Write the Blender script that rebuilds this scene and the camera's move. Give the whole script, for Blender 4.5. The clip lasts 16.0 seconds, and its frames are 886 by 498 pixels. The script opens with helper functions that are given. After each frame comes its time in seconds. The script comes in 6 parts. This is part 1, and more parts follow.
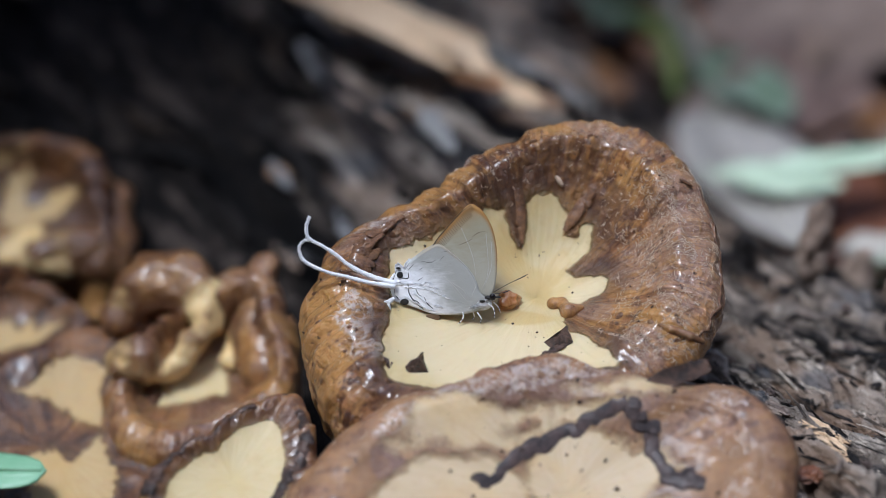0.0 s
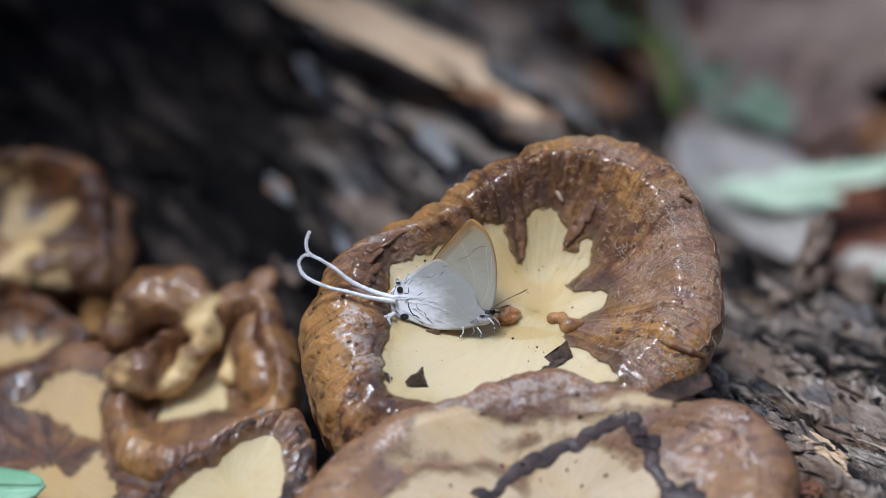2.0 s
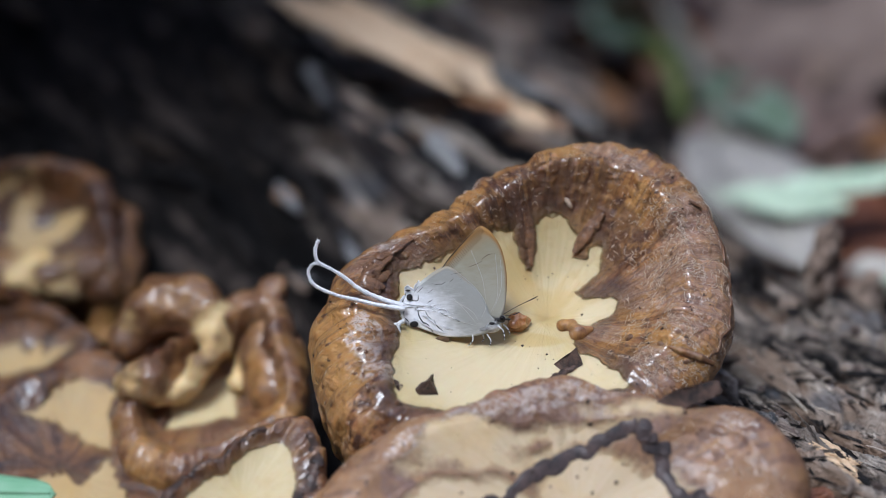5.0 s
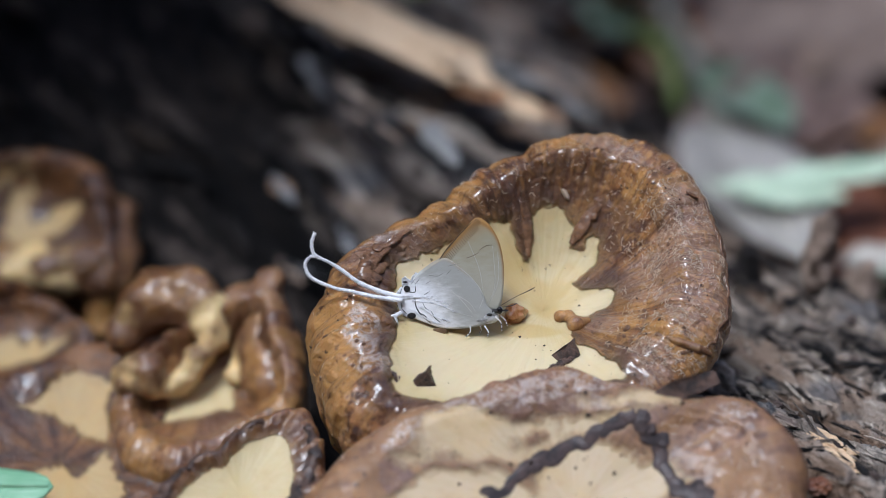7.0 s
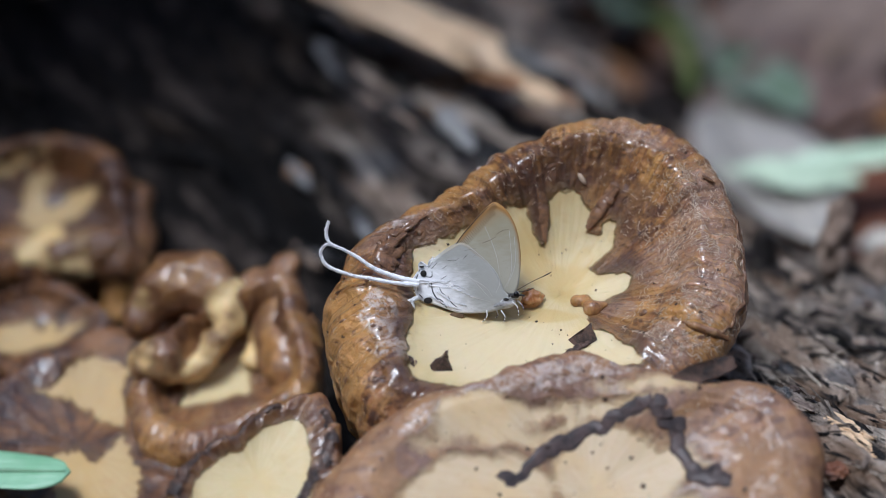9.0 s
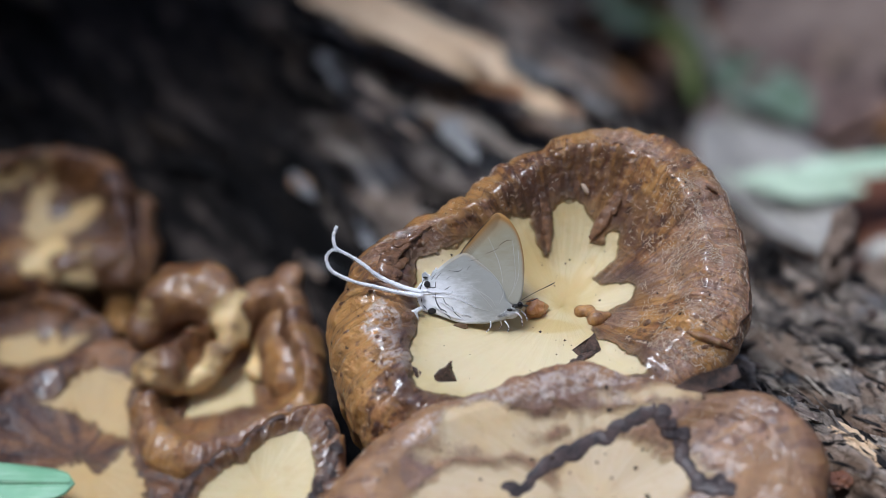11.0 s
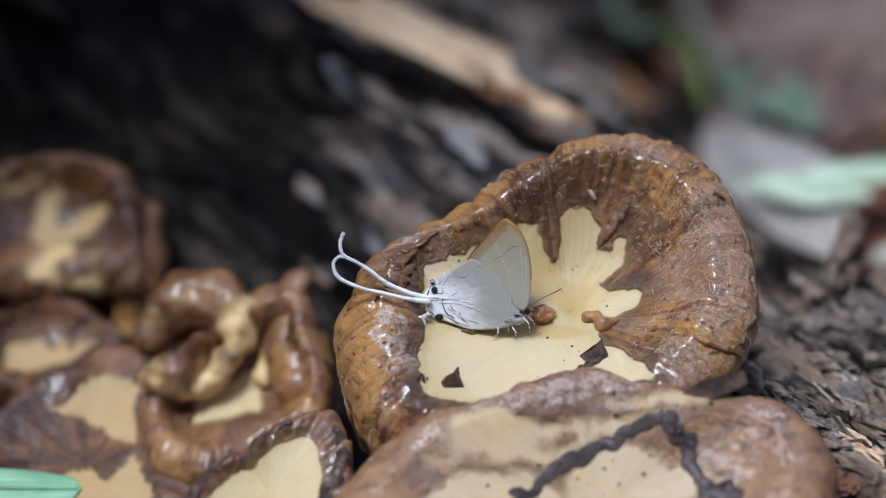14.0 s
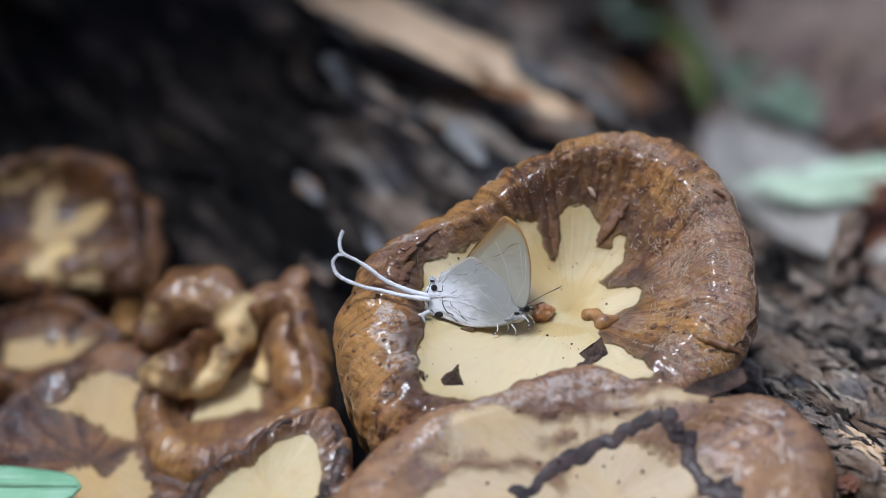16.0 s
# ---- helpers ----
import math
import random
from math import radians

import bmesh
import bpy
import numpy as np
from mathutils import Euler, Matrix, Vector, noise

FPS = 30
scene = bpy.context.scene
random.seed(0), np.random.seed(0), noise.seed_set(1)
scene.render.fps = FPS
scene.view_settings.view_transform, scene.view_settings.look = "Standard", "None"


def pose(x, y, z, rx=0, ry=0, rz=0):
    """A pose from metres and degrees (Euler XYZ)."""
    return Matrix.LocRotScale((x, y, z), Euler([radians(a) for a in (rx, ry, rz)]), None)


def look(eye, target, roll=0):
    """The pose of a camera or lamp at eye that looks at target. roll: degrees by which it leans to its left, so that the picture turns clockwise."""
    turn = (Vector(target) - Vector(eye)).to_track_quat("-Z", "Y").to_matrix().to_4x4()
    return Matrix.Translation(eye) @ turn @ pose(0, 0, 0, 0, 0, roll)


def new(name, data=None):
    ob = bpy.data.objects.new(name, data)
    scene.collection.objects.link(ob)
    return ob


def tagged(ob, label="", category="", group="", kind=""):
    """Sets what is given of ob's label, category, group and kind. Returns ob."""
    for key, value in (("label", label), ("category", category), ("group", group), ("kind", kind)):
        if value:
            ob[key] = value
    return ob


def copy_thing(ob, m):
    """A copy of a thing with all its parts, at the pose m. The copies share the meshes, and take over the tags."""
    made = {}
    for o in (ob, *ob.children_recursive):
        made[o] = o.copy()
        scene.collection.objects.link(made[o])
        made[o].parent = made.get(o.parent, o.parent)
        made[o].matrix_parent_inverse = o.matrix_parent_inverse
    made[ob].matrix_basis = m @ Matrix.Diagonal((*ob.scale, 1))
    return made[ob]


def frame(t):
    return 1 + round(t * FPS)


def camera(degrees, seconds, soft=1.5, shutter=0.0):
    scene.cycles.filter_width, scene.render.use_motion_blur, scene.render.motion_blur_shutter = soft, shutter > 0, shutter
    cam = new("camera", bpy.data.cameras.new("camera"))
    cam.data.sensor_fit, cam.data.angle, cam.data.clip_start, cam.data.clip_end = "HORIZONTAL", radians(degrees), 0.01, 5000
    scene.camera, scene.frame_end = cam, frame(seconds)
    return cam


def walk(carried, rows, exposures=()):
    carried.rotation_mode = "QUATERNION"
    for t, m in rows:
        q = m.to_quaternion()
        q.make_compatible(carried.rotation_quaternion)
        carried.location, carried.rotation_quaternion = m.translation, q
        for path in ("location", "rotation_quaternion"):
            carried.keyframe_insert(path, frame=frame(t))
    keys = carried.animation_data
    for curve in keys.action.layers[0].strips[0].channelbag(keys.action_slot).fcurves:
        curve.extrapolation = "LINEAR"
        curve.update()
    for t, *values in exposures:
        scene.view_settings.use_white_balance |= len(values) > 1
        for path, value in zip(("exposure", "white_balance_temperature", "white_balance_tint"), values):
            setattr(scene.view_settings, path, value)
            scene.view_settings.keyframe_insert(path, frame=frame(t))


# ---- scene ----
cam = camera(20.0, 16.0, soft=0.62)
cam.data.dof.use_dof = True
cam.data.dof.focus_distance = 0.492
cam.data.dof.aperture_fstop = 6.2
walk(cam, [
    (0, pose(0.00000, -0.46359, 0.18730, 68.0000, -0.0000, 0.0000)),
    (0.5, pose(-0.00021, -0.46359, 0.18730, 67.9026, -0.0319, 0.0282)),
    (1, pose(-0.00042, -0.46359, 0.18730, 68.1259, 0.0170, 0.0425)),
    (1.5, pose(-0.00063, -0.46359, 0.18730, 68.3344, 0.0135, 0.0015)),
    (2, pose(-0.00084, -0.46359, 0.18730, 68.3374, -0.0533, -0.0844)),
    (2.5, pose(-0.00106, -0.46359, 0.18730, 68.0912, -0.1146, -0.3431)),
    (3, pose(-0.00127, -0.46359, 0.18730, 67.9516, -0.0270, 0.0881)),
    (3.5, pose(-0.00148, -0.46360, 0.18730, 68.3995, -0.0231, 0.4042)),
    (4, pose(-0.00169, -0.46360, 0.18730, 68.5730, 0.0097, 0.1199)),
    (6.5, pose(-0.00274, -0.46358, 0.18731, 68.3681, 0.1601, -0.1845)),
    (7, pose(-0.00296, -0.46358, 0.18731, 68.3098, 0.2206, -0.2942)),
    (7.5, pose(-0.00317, -0.46357, 0.18732, 68.0778, 0.2540, -0.3391)),
    (8, pose(-0.00338, -0.46359, 0.18732, 68.0014, 0.3057, -0.1098)),
    (8.5, pose(-0.00359, -0.46359, 0.18732, 67.9602, 0.2962, -0.0028)),
    (9, pose(-0.00380, -0.46359, 0.18733, 67.9612, 0.3703, -0.0525)),
    (11.5, pose(-0.00380, -0.46359, 0.18734, 68.2299, 0.6096, -0.0841)),
    (12, pose(-0.00380, -0.46358, 0.18734, 68.1978, 0.5762, -0.1873)),
    (12.5, pose(-0.00380, -0.46359, 0.18734, 68.1920, 0.5076, -0.1011)),
    (13, pose(-0.00380, -0.46360, 0.18733, 68.2888, 0.4152, 0.1232)),
    (13.5, pose(-0.00380, -0.46360, 0.18734, 68.3675, 0.5590, 0.1014)),
    (14, pose(-0.00380, -0.46360, 0.18735, 68.3389, 0.6355, 0.1064)),
    (14.5, pose(-0.00380, -0.46360, 0.18735, 68.2604, 0.7639, 0.1149)),
    (15, pose(-0.00380, -0.46360, 0.18736, 68.2188, 0.7828, 0.1801)),
    (15.5, pose(-0.00380, -0.46360, 0.18735, 68.2881, 0.6589, 0.1948)),
    (16, pose(-0.00380, -0.46360, 0.18734, 68.2849, 0.6034, 0.1118)),
], [(0, 0.17, 5900, 13.0), (16, 0.17, 5900, 13.0)])

# ---- light: shaded forest floor under a bright overcast canopy gap ----
world = bpy.data.worlds.new("forest_sky")
scene.world = world
world.use_nodes = True
sky = world.node_tree.nodes.new("ShaderNodeTexSky")
sky.sky_type = "NISHITA"
sky.sun_disc = False
sky.sun_elevation = radians(67)
sky.sun_rotation = radians(-135)
sky.air_density = 1.0
sky.dust_density = 2.0
back = world.node_tree.nodes["Background"]
world.node_tree.links.new(sky.outputs[0], back.inputs[0])
back.inputs[1].default_value = 0.17
sun = new("sun", bpy.data.lights.new("sun", "SUN"))
sun.data.energy = 2.7
sun.data.angle = radians(17)
sun.data.color = (0.89, 0.95, 0.99)
sun.matrix_world = look((-0.26, -0.36, 1.0), (0, 0, 0))

# ---- small tools ----
MM = 0.001


class Nodes:
    """A node material under construction."""

    def __init__(self, name):
        self.m = bpy.data.materials.new(name)
        self.m.use_nodes = True
        self.t = self.m.node_tree
        self.bsdf = self.t.nodes["Principled BSDF"]

    def put(self, socket, value):
        if isinstance(value, bpy.types.NodeSocket):
            self.t.links.new(value, socket)
        elif value is not None:
            if isinstance(value, tuple) and len(value) == 3 and socket.type == "RGBA":
                value = (*value, 1)
            socket.default_value = value

    def node(self, kind, **ins):
        n = self.t.nodes.new(kind)
        for k, v in ins.items():
            self.put(n.inputs[k.replace("_", " ")], v)
        return n

    def coord(self):
        return self.t.nodes.new("ShaderNodeTexCoord").outputs["Object"]

    def attr(self, name, vector=False):
        n = self.t.nodes.new("ShaderNodeAttribute")
        n.attribute_name = name
        return n.outputs["Vector" if vector else "Fac"]

    def rnd(self):
        return self.t.nodes.new("ShaderNodeObjectInfo").outputs["Random"]

    def noise(self, vec, scale, detail=4.0, rough=0.6, distort=0.0):
        return self.node("ShaderNodeTexNoise", Vector=vec, Scale=scale, Detail=detail, Roughness=rough, Distortion=distort).outputs["Fac"]

    def stretch(self, vec, scale, turn=(0, 0, 0)):
        return self.node("ShaderNodeMapping", Vector=vec, Scale=scale, Rotation=turn).outputs[0]

    def math(self, op, a, b=0.0, c=0.0):
        n = self.t.nodes.new("ShaderNodeMath")
        n.operation = op
        for s, v in zip(n.inputs, (a, b, c)):
            self.put(s, v)
        return n.outputs[0]

    def step(self, v, lo, hi, a=0.0, b=1.0):
        n = self.node("ShaderNodeMapRange", Value=v)
        n.interpolation_type = "SMOOTHSTEP"
        for s, q in zip((1, 2, 3, 4), (lo, hi, a, b)):
            self.put(n.inputs[s], q)
        return n.outputs[0]

    def mix(self, f, a, b):
        n = self.t.nodes.new("ShaderNodeMix")
        n.data_type = "RGBA"
        for s, v in zip((0, 6, 7), (f, a, b)):
            self.put(n.inputs[s], v)
        return n.outputs[2]

    def bump(self, height, dist=0.001, strength=1.0, normal=None):
        return self.node("ShaderNodeBump", Height=height, Distance=dist, Strength=strength, Normal=normal).outputs[0]

    def done(self, color, rough=0.6, normal=None, **more):
        self.put(self.bsdf.inputs["Base Color"], color)
        self.put(self.bsdf.inputs["Roughness"], rough)
        self.put(self.bsdf.inputs["Normal"], normal)
        for k, v in more.items():
            self.put(self.bsdf.inputs[k.replace("_", " ")], v)
        return self.m


def mesh_of(name, verts, faces, mat, smooth=True):
    me = bpy.data.meshes.new(name)
    me.from_pydata([tuple(v) for v in verts], [], faces)
    me.materials.append(mat)
    if smooth:
        me.polygons.foreach_set("use_smooth", [True] * len(me.polygons))
    me.update()
    return me


def number(me, name, values):
    me.attributes.new(name, "FLOAT", "POINT").data.foreach_set("value", np.ascontiguousarray(values, dtype=np.float32).ravel())


def part(name, me, parent, label=""):
    ob = new(name, me)
    ob.parent = parent
    return tagged(ob, label)


def thing(name, at, label, category, group=""):
    ob = new(name)
    ob.empty_display_size = 0.005
    ob.location = at
    return tagged(ob, label, category, group)


def grid_faces(n, m, wrap):
    """Faces of an n x m grid of points; wrap closes the first direction."""
    f = []
    for i in range(n if wrap else n - 1):
        a, b = i * m, ((i + 1) % n) * m
        f += [(a + j, a + j + 1, b + j + 1, b + j) for j in range(m - 1)]
    return f


def curve_points(ctrl, n):
    """n points of a smooth curve through the controls."""
    c = np.asarray(ctrl, float)
    c = np.vstack([2 * c[0] - c[1], c, 2 * c[-1] - c[-2]])
    out = []
    for f in np.linspace(0, len(ctrl) - 1 - 1e-6, n):
        i = int(f)
        t = f - i
        a, b, d, e = c[i], c[i + 1], c[i + 2], c[i + 3]
        out.append(b + 0.5 * t * (d - a + t * (2 * a - 5 * b + 4 * d - e + t * (3 * (b - d) + e - a))))
    return np.array(out)


def tube(ctrl, radii, n=24, sides=7, flat=1.0, wobble=0.0, seed=0, side=(0, -1, 0)):
    """Points and faces of a closed tapering tube through the controls."""
    p = curve_points(ctrl, n)
    rr = np.interp(np.linspace(0, 1, n), np.linspace(0, 1, len(radii)), radii)
    rng = np.random.default_rng(seed)
    d = np.gradient(p, axis=0)
    d /= np.linalg.norm(d, axis=1)[:, None] + 1e-12
    v, s0 = [], np.array(side, float)
    for q, dd, r in zip(p, d, rr):
        b = np.cross(dd, s0)
        b /= np.linalg.norm(b) + 1e-12
        a = np.cross(b, dd)
        for k in range(sides):
            w = 2 * math.pi * k / sides
            j = 1 + wobble * rng.uniform(-1, 1)
            v.append(q + r * j * (math.cos(w) * a * flat + math.sin(w) * b))
    f = [(i * sides + k, i * sides + (k + 1) % sides, (i + 1) * sides + (k + 1) % sides, (i + 1) * sides + k) for i in range(n - 1) for k in range(sides)]
    f += [tuple(range(sides))[::-1], tuple((n - 1) * sides + k for k in range(sides))]
    return np.array(v), f


def joined(pieces):
    v, f, o = [], [], 0
    for a, b in pieces:
        v.append(a)
        f += [tuple(i + o for i in q) for q in b]
        o += len(a)
    return np.vstack(v), f


def sway(x, y, k, seed=0.0):
    """Smooth layered noise on numpy grids, about -1..1."""
    out, amp = 0, 1.0
    for i in range(4):
        a = k * 1.93 ** i
        out = out + amp * np.sin(x * a + 1.9 * np.sin(y * a * 0.83 + seed + i * 1.7) + i) * np.sin(y * a * 1.07 + 1.6 * np.sin(x * a * 0.77 - seed + i * 2.3) + 2 * i)
        amp *= 0.55
    return out


# ---- materials ----
def mushroom_skin(name, flesh, tones, grit=1.0, shine=0.8, fade=0.0, lines=1.0, thin=99.0, zoned=False, loose=1.0):
    """Flesh where the skin attribute is below zero, wet scaly skin above: dark, middle, golden, purplish and pale flake tones."""
    dark, middle, golden, purple, flakes = tones
    g = Nodes(name)
    co = g.coord()
    pol = g.attr("polar", True)
    radial = g.noise(g.stretch(pol, (17, 17, 4)), 1.0, 4, 0.6, 0.4)
    broad = g.noise(g.stretch(pol, (4.4, 4.4, 2.4)), 1.0, 3, 0.55, 0.3)
    fine = g.noise(co, 1500, 4, 0.65)
    mid = g.noise(co, 330, 4, 0.6)
    big = g.noise(co, 90, 3, 0.55)
    edge = g.math("ADD", g.math("MINIMUM", g.attr("skin"), thin), g.math("MULTIPLY_ADD", mid, 5.0 * loose, -2.5 * loose))
    edge = g.math("ADD", edge, g.math("MULTIPLY_ADD", fine, 2.4 * loose, -1.2 * loose))
    edge = g.math("ADD", edge, g.math("MULTIPLY_ADD", broad, 4.4 * loose, -2.2 * loose))
    brown = g.math("ADD", g.math("MULTIPLY", g.step(edge, -0.25, 0.25), 0.72), g.math("MULTIPLY", g.step(edge, -2.2, 2.4), 0.28))
    tint = lambda k: tuple(q * k for q in flesh)
    if fade:
        brown = g.step(edge, -fade, fade)
    cream = g.mix(g.step(radial, 0.3, 0.75, 0, 0.5), tint(0.90), (flesh[0] * 1.08, flesh[1] * 1.14, flesh[2] * 1.32))
    cream = g.mix(g.step(big, 0.42, 0.70, 0, 0.55), cream, (flesh[0] * 1.0, flesh[1] * 0.92, flesh[2] * 0.72))
    cream = g.mix(g.step(g.noise(co, 260, 4, 0.65), 0.50, 0.72, 0, 0.35), cream, (flesh[0] * 0.76, flesh[1] * 0.66, flesh[2] * 0.58))
    cream = g.mix(g.step(fine, 0.72, 0.77, 0, 0.45), cream, (0.22, 0.12, 0.06))
    if zoned:
        veil = g.math("MULTIPLY_ADD", g.noise(co, 60, 4, 0.6, 0.5), 1.2, -0.6)
        cream = g.mix(g.step(g.math("ADD", g.attr("milky"), veil), 0.2, 0.8, 0, 0.6), cream, (0.68, 0.565, 0.36))
        cream = g.mix(g.step(g.math("ADD", g.attr("stained"), veil), 0.3, 0.8, 0, 0.6), cream, (0.50, 0.34, 0.115))
    scale = g.noise(co, 420, 4, 0.6, 0.8)
    skin = g.mix(g.step(mid, 0.40, 0.55) if zoned else g.step(mid, 0.34, 0.62), dark, middle)
    if zoned:
        cloud = g.math("MULTIPLY_ADD", g.noise(co, 190, 5, 0.65, 0.6), 1.1, -0.55)
        part_of = lambda key, amount: g.step(g.math("ADD", g.attr(key), cloud), 0.38, 0.62, 0, amount)
        skin = g.mix(g.step(broad, 0.45, 0.62, 0, 0.6), skin, golden)
        skin = g.mix(g.step(radial, 0.50, 0.62, 0, 0.7), skin, golden)
        skin = g.mix(g.step(radial, 0.46, 0.36, 0, 0.6), skin, dark)
        skin = g.mix(part_of("amber", 0.85), skin, golden)
        skin = g.mix(part_of("deep", 0.65), skin, dark)
        skin = g.mix(part_of("dusk", 0.75), skin, purple)
    else:
        skin = g.mix(g.step(broad, 0.42, 0.62, 0, 0.85), skin, golden)
        skin = g.mix(g.step(g.noise(co, 55, 4, 0.6), 0.46, 0.62, 0, 0.8), skin, purple)
    skin = g.mix(g.step(scale, 0.53, 0.61, 0, 0.5 * grit), skin, golden)
    skin = g.mix(g.step(scale, 0.42, 0.34, 0, 0.6 * grit), skin, dark)
    streak = g.noise(g.stretch(pol, (38, 38, 3)), 1.0, 4, 0.6, 0.5)
    skin = g.mix(g.step(streak, 0.50, 0.40, 0, 0.55 * lines), skin, dark)
    skin = g.mix(g.step(streak, 0.56, 0.66, 0, 0.5 * lines), skin, golden)
    flake = g.noise(co, 700, 5, 0.7, 1.6)
    pale = g.math("MULTIPLY", g.step(flake, 0.57, 0.66), g.step(g.noise(co, 130, 3, 0.55), 0.42, 0.58))
    if zoned:
        pale = g.math("MULTIPLY", g.step(flake, 0.54, 0.63), g.math("MAXIMUM", g.math("MULTIPLY", pale, 0.3), part_of("dusk", 0.8)))
    skin = g.mix(g.math("MULTIPLY", pale, 0.65), skin, flakes)
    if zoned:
        # wet sky glints on the rims, painted as pale patches in the colour
        glare = g.math("MULTIPLY", g.step(g.noise(co, 520, 4, 0.7, 1.0), 0.42, 0.60), part_of("glint", 0.8))
        skin = g.mix(glare, skin, (0.72, 0.62, 0.55))
    skin = g.mix(g.step(g.noise(co, 480, 3, 0.6), 0.66, 0.71, 0, 0.85), skin, (0.045, 0.019, 0.011))
    rim = g.math("MULTIPLY", g.step(edge, -0.4, 0.5), g.step(edge, 8.0, 1.5))
    skin = g.mix(g.math("MULTIPLY", rim, g.step(big, 0.3, 0.6, 0.3 if thin > 50 else 0.0, 0.85 if thin > 50 else 0.5)), skin, tuple(q * 0.8 for q in dark))
    color = g.mix(brown, cream, skin)
    h = g.math("MULTIPLY", g.math("ADD", g.math("MULTIPLY", flake, 0.5), g.math("MULTIPLY", scale, 0.9)), g.math("MULTIPLY_ADD", brown, 0.94, 0.06))
    h = g.math("ADD", h, g.math("MULTIPLY", radial, 0.13))
    h = g.math("ADD", h, g.math("MULTIPLY", brown, 0.7))
    nrm = g.bump(h, 0.0014 if zoned and not fade else 0.00055, 0.9)
    wet = g.step(g.noise(co, 70, 3, 0.6), 0.25 if zoned else 0.35, 0.5 if zoned else 0.65)
    rough = g.math("ADD", g.math("MULTIPLY_ADD", brown, -0.08 if fade and zoned else -0.22, 0.58), g.math("MULTIPLY_ADD", fine, 0.3, -0.15))
    coat = g.math("MULTIPLY", g.math("MULTIPLY_ADD", brown, 0.95, 0.05), g.math("MULTIPLY", wet, shine))
    return g.done(color, rough, nrm, Coat_Weight=coat, Coat_Roughness=g.math("MULTIPLY_ADD", fine, 0.18, 0.09), Subsurface_Weight=0.2, Subsurface_Radius=(0.003, 0.0015, 0.0007), Subsurface_Scale=1.0)


def plain(name, c1, c2, scale, rough, bump=0.0003, detail_scale=None, **more):
    """Two-tone mottled surface with fine relief."""
    g = Nodes(name)
    co = g.coord()
    a, b = g.noise(co, scale, 4, 0.6), g.noise(co, detail_scale or scale * 6, 4, 0.65)
    v = g.step(g.math("MULTIPLY_ADD", b, 0.4, g.math("MULTIPLY", a, 0.6)), 0.36, 0.64)
    return g.done(g.mix(v, c1, c2), g.math("MULTIPLY_ADD", b, 0.25, rough - 0.12), g.bump(b, bump), **more)


def wood(name, stops, rough=0.75, random_tone=True, grain=(0, 0, 0)):
    """Fibrous rotten wood: grain along local x; the tone varies from piece to piece."""
    g = Nodes(name)
    co = g.coord()
    turned = g.stretch(co, (1, 1, 1), grain) if grain[2] else co
    fib = g.noise(g.stretch(turned, (60, 650, 650)), 1.0, 5, 0.65, 0.6)
    blot = g.noise(g.stretch(turned, (45, 130, 130)), 1.0, 4, 0.62, 0.5)
    pick = g.math("MULTIPLY_ADD", blot, 0.55, g.math("MULTIPLY", fib, 0.45))
    if random_tone:
        rnd = g.rnd() if random_tone is True else g.t.nodes.new("ShaderNodeNewGeometry").outputs["Random Per Island"]
        pick = g.math("ADD", pick, g.math("MULTIPLY_ADD", rnd, 0.40, -0.20))
    c = g.mix(g.step(pick, 0.34, 0.52), stops[0], stops[1])
    c = g.mix(g.step(pick, 0.55, 0.72), c, stops[2])
    return g.done(c, g.math("MULTIPLY_ADD", fib, 0.4, rough - 0.2), g.bump(g.math("ADD", fib, g.noise(co, 900, 3, 0.6)), 0.0012, 0.9), Specular_IOR_Level=0.2)


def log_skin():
    """Black rotten wood, near-black also in place of the hollow's shade, that turns to grey weathered fibre where the
    grey attribute is high; grain along the log.
    """
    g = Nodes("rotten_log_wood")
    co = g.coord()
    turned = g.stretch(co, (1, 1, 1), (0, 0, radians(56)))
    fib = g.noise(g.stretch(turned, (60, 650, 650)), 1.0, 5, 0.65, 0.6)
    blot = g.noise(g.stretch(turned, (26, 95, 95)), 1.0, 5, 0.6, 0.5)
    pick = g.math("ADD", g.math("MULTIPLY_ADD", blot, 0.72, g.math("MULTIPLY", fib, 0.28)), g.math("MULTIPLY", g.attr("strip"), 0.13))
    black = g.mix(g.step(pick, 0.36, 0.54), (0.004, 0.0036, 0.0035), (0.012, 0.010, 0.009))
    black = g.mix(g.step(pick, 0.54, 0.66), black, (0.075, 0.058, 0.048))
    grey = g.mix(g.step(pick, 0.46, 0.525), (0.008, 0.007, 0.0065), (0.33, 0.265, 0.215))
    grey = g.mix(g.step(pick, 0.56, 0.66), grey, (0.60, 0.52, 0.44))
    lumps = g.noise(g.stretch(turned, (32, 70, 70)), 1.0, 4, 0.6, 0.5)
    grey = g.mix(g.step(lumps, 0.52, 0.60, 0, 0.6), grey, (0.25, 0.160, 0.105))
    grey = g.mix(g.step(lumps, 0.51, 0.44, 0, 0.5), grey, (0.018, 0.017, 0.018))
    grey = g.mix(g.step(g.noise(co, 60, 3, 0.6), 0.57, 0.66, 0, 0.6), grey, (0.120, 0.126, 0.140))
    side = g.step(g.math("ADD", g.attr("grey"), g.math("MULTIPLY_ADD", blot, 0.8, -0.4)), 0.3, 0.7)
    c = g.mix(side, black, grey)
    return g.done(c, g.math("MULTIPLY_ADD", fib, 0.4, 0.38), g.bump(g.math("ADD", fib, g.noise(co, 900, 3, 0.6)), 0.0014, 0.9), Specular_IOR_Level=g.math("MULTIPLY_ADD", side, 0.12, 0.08))


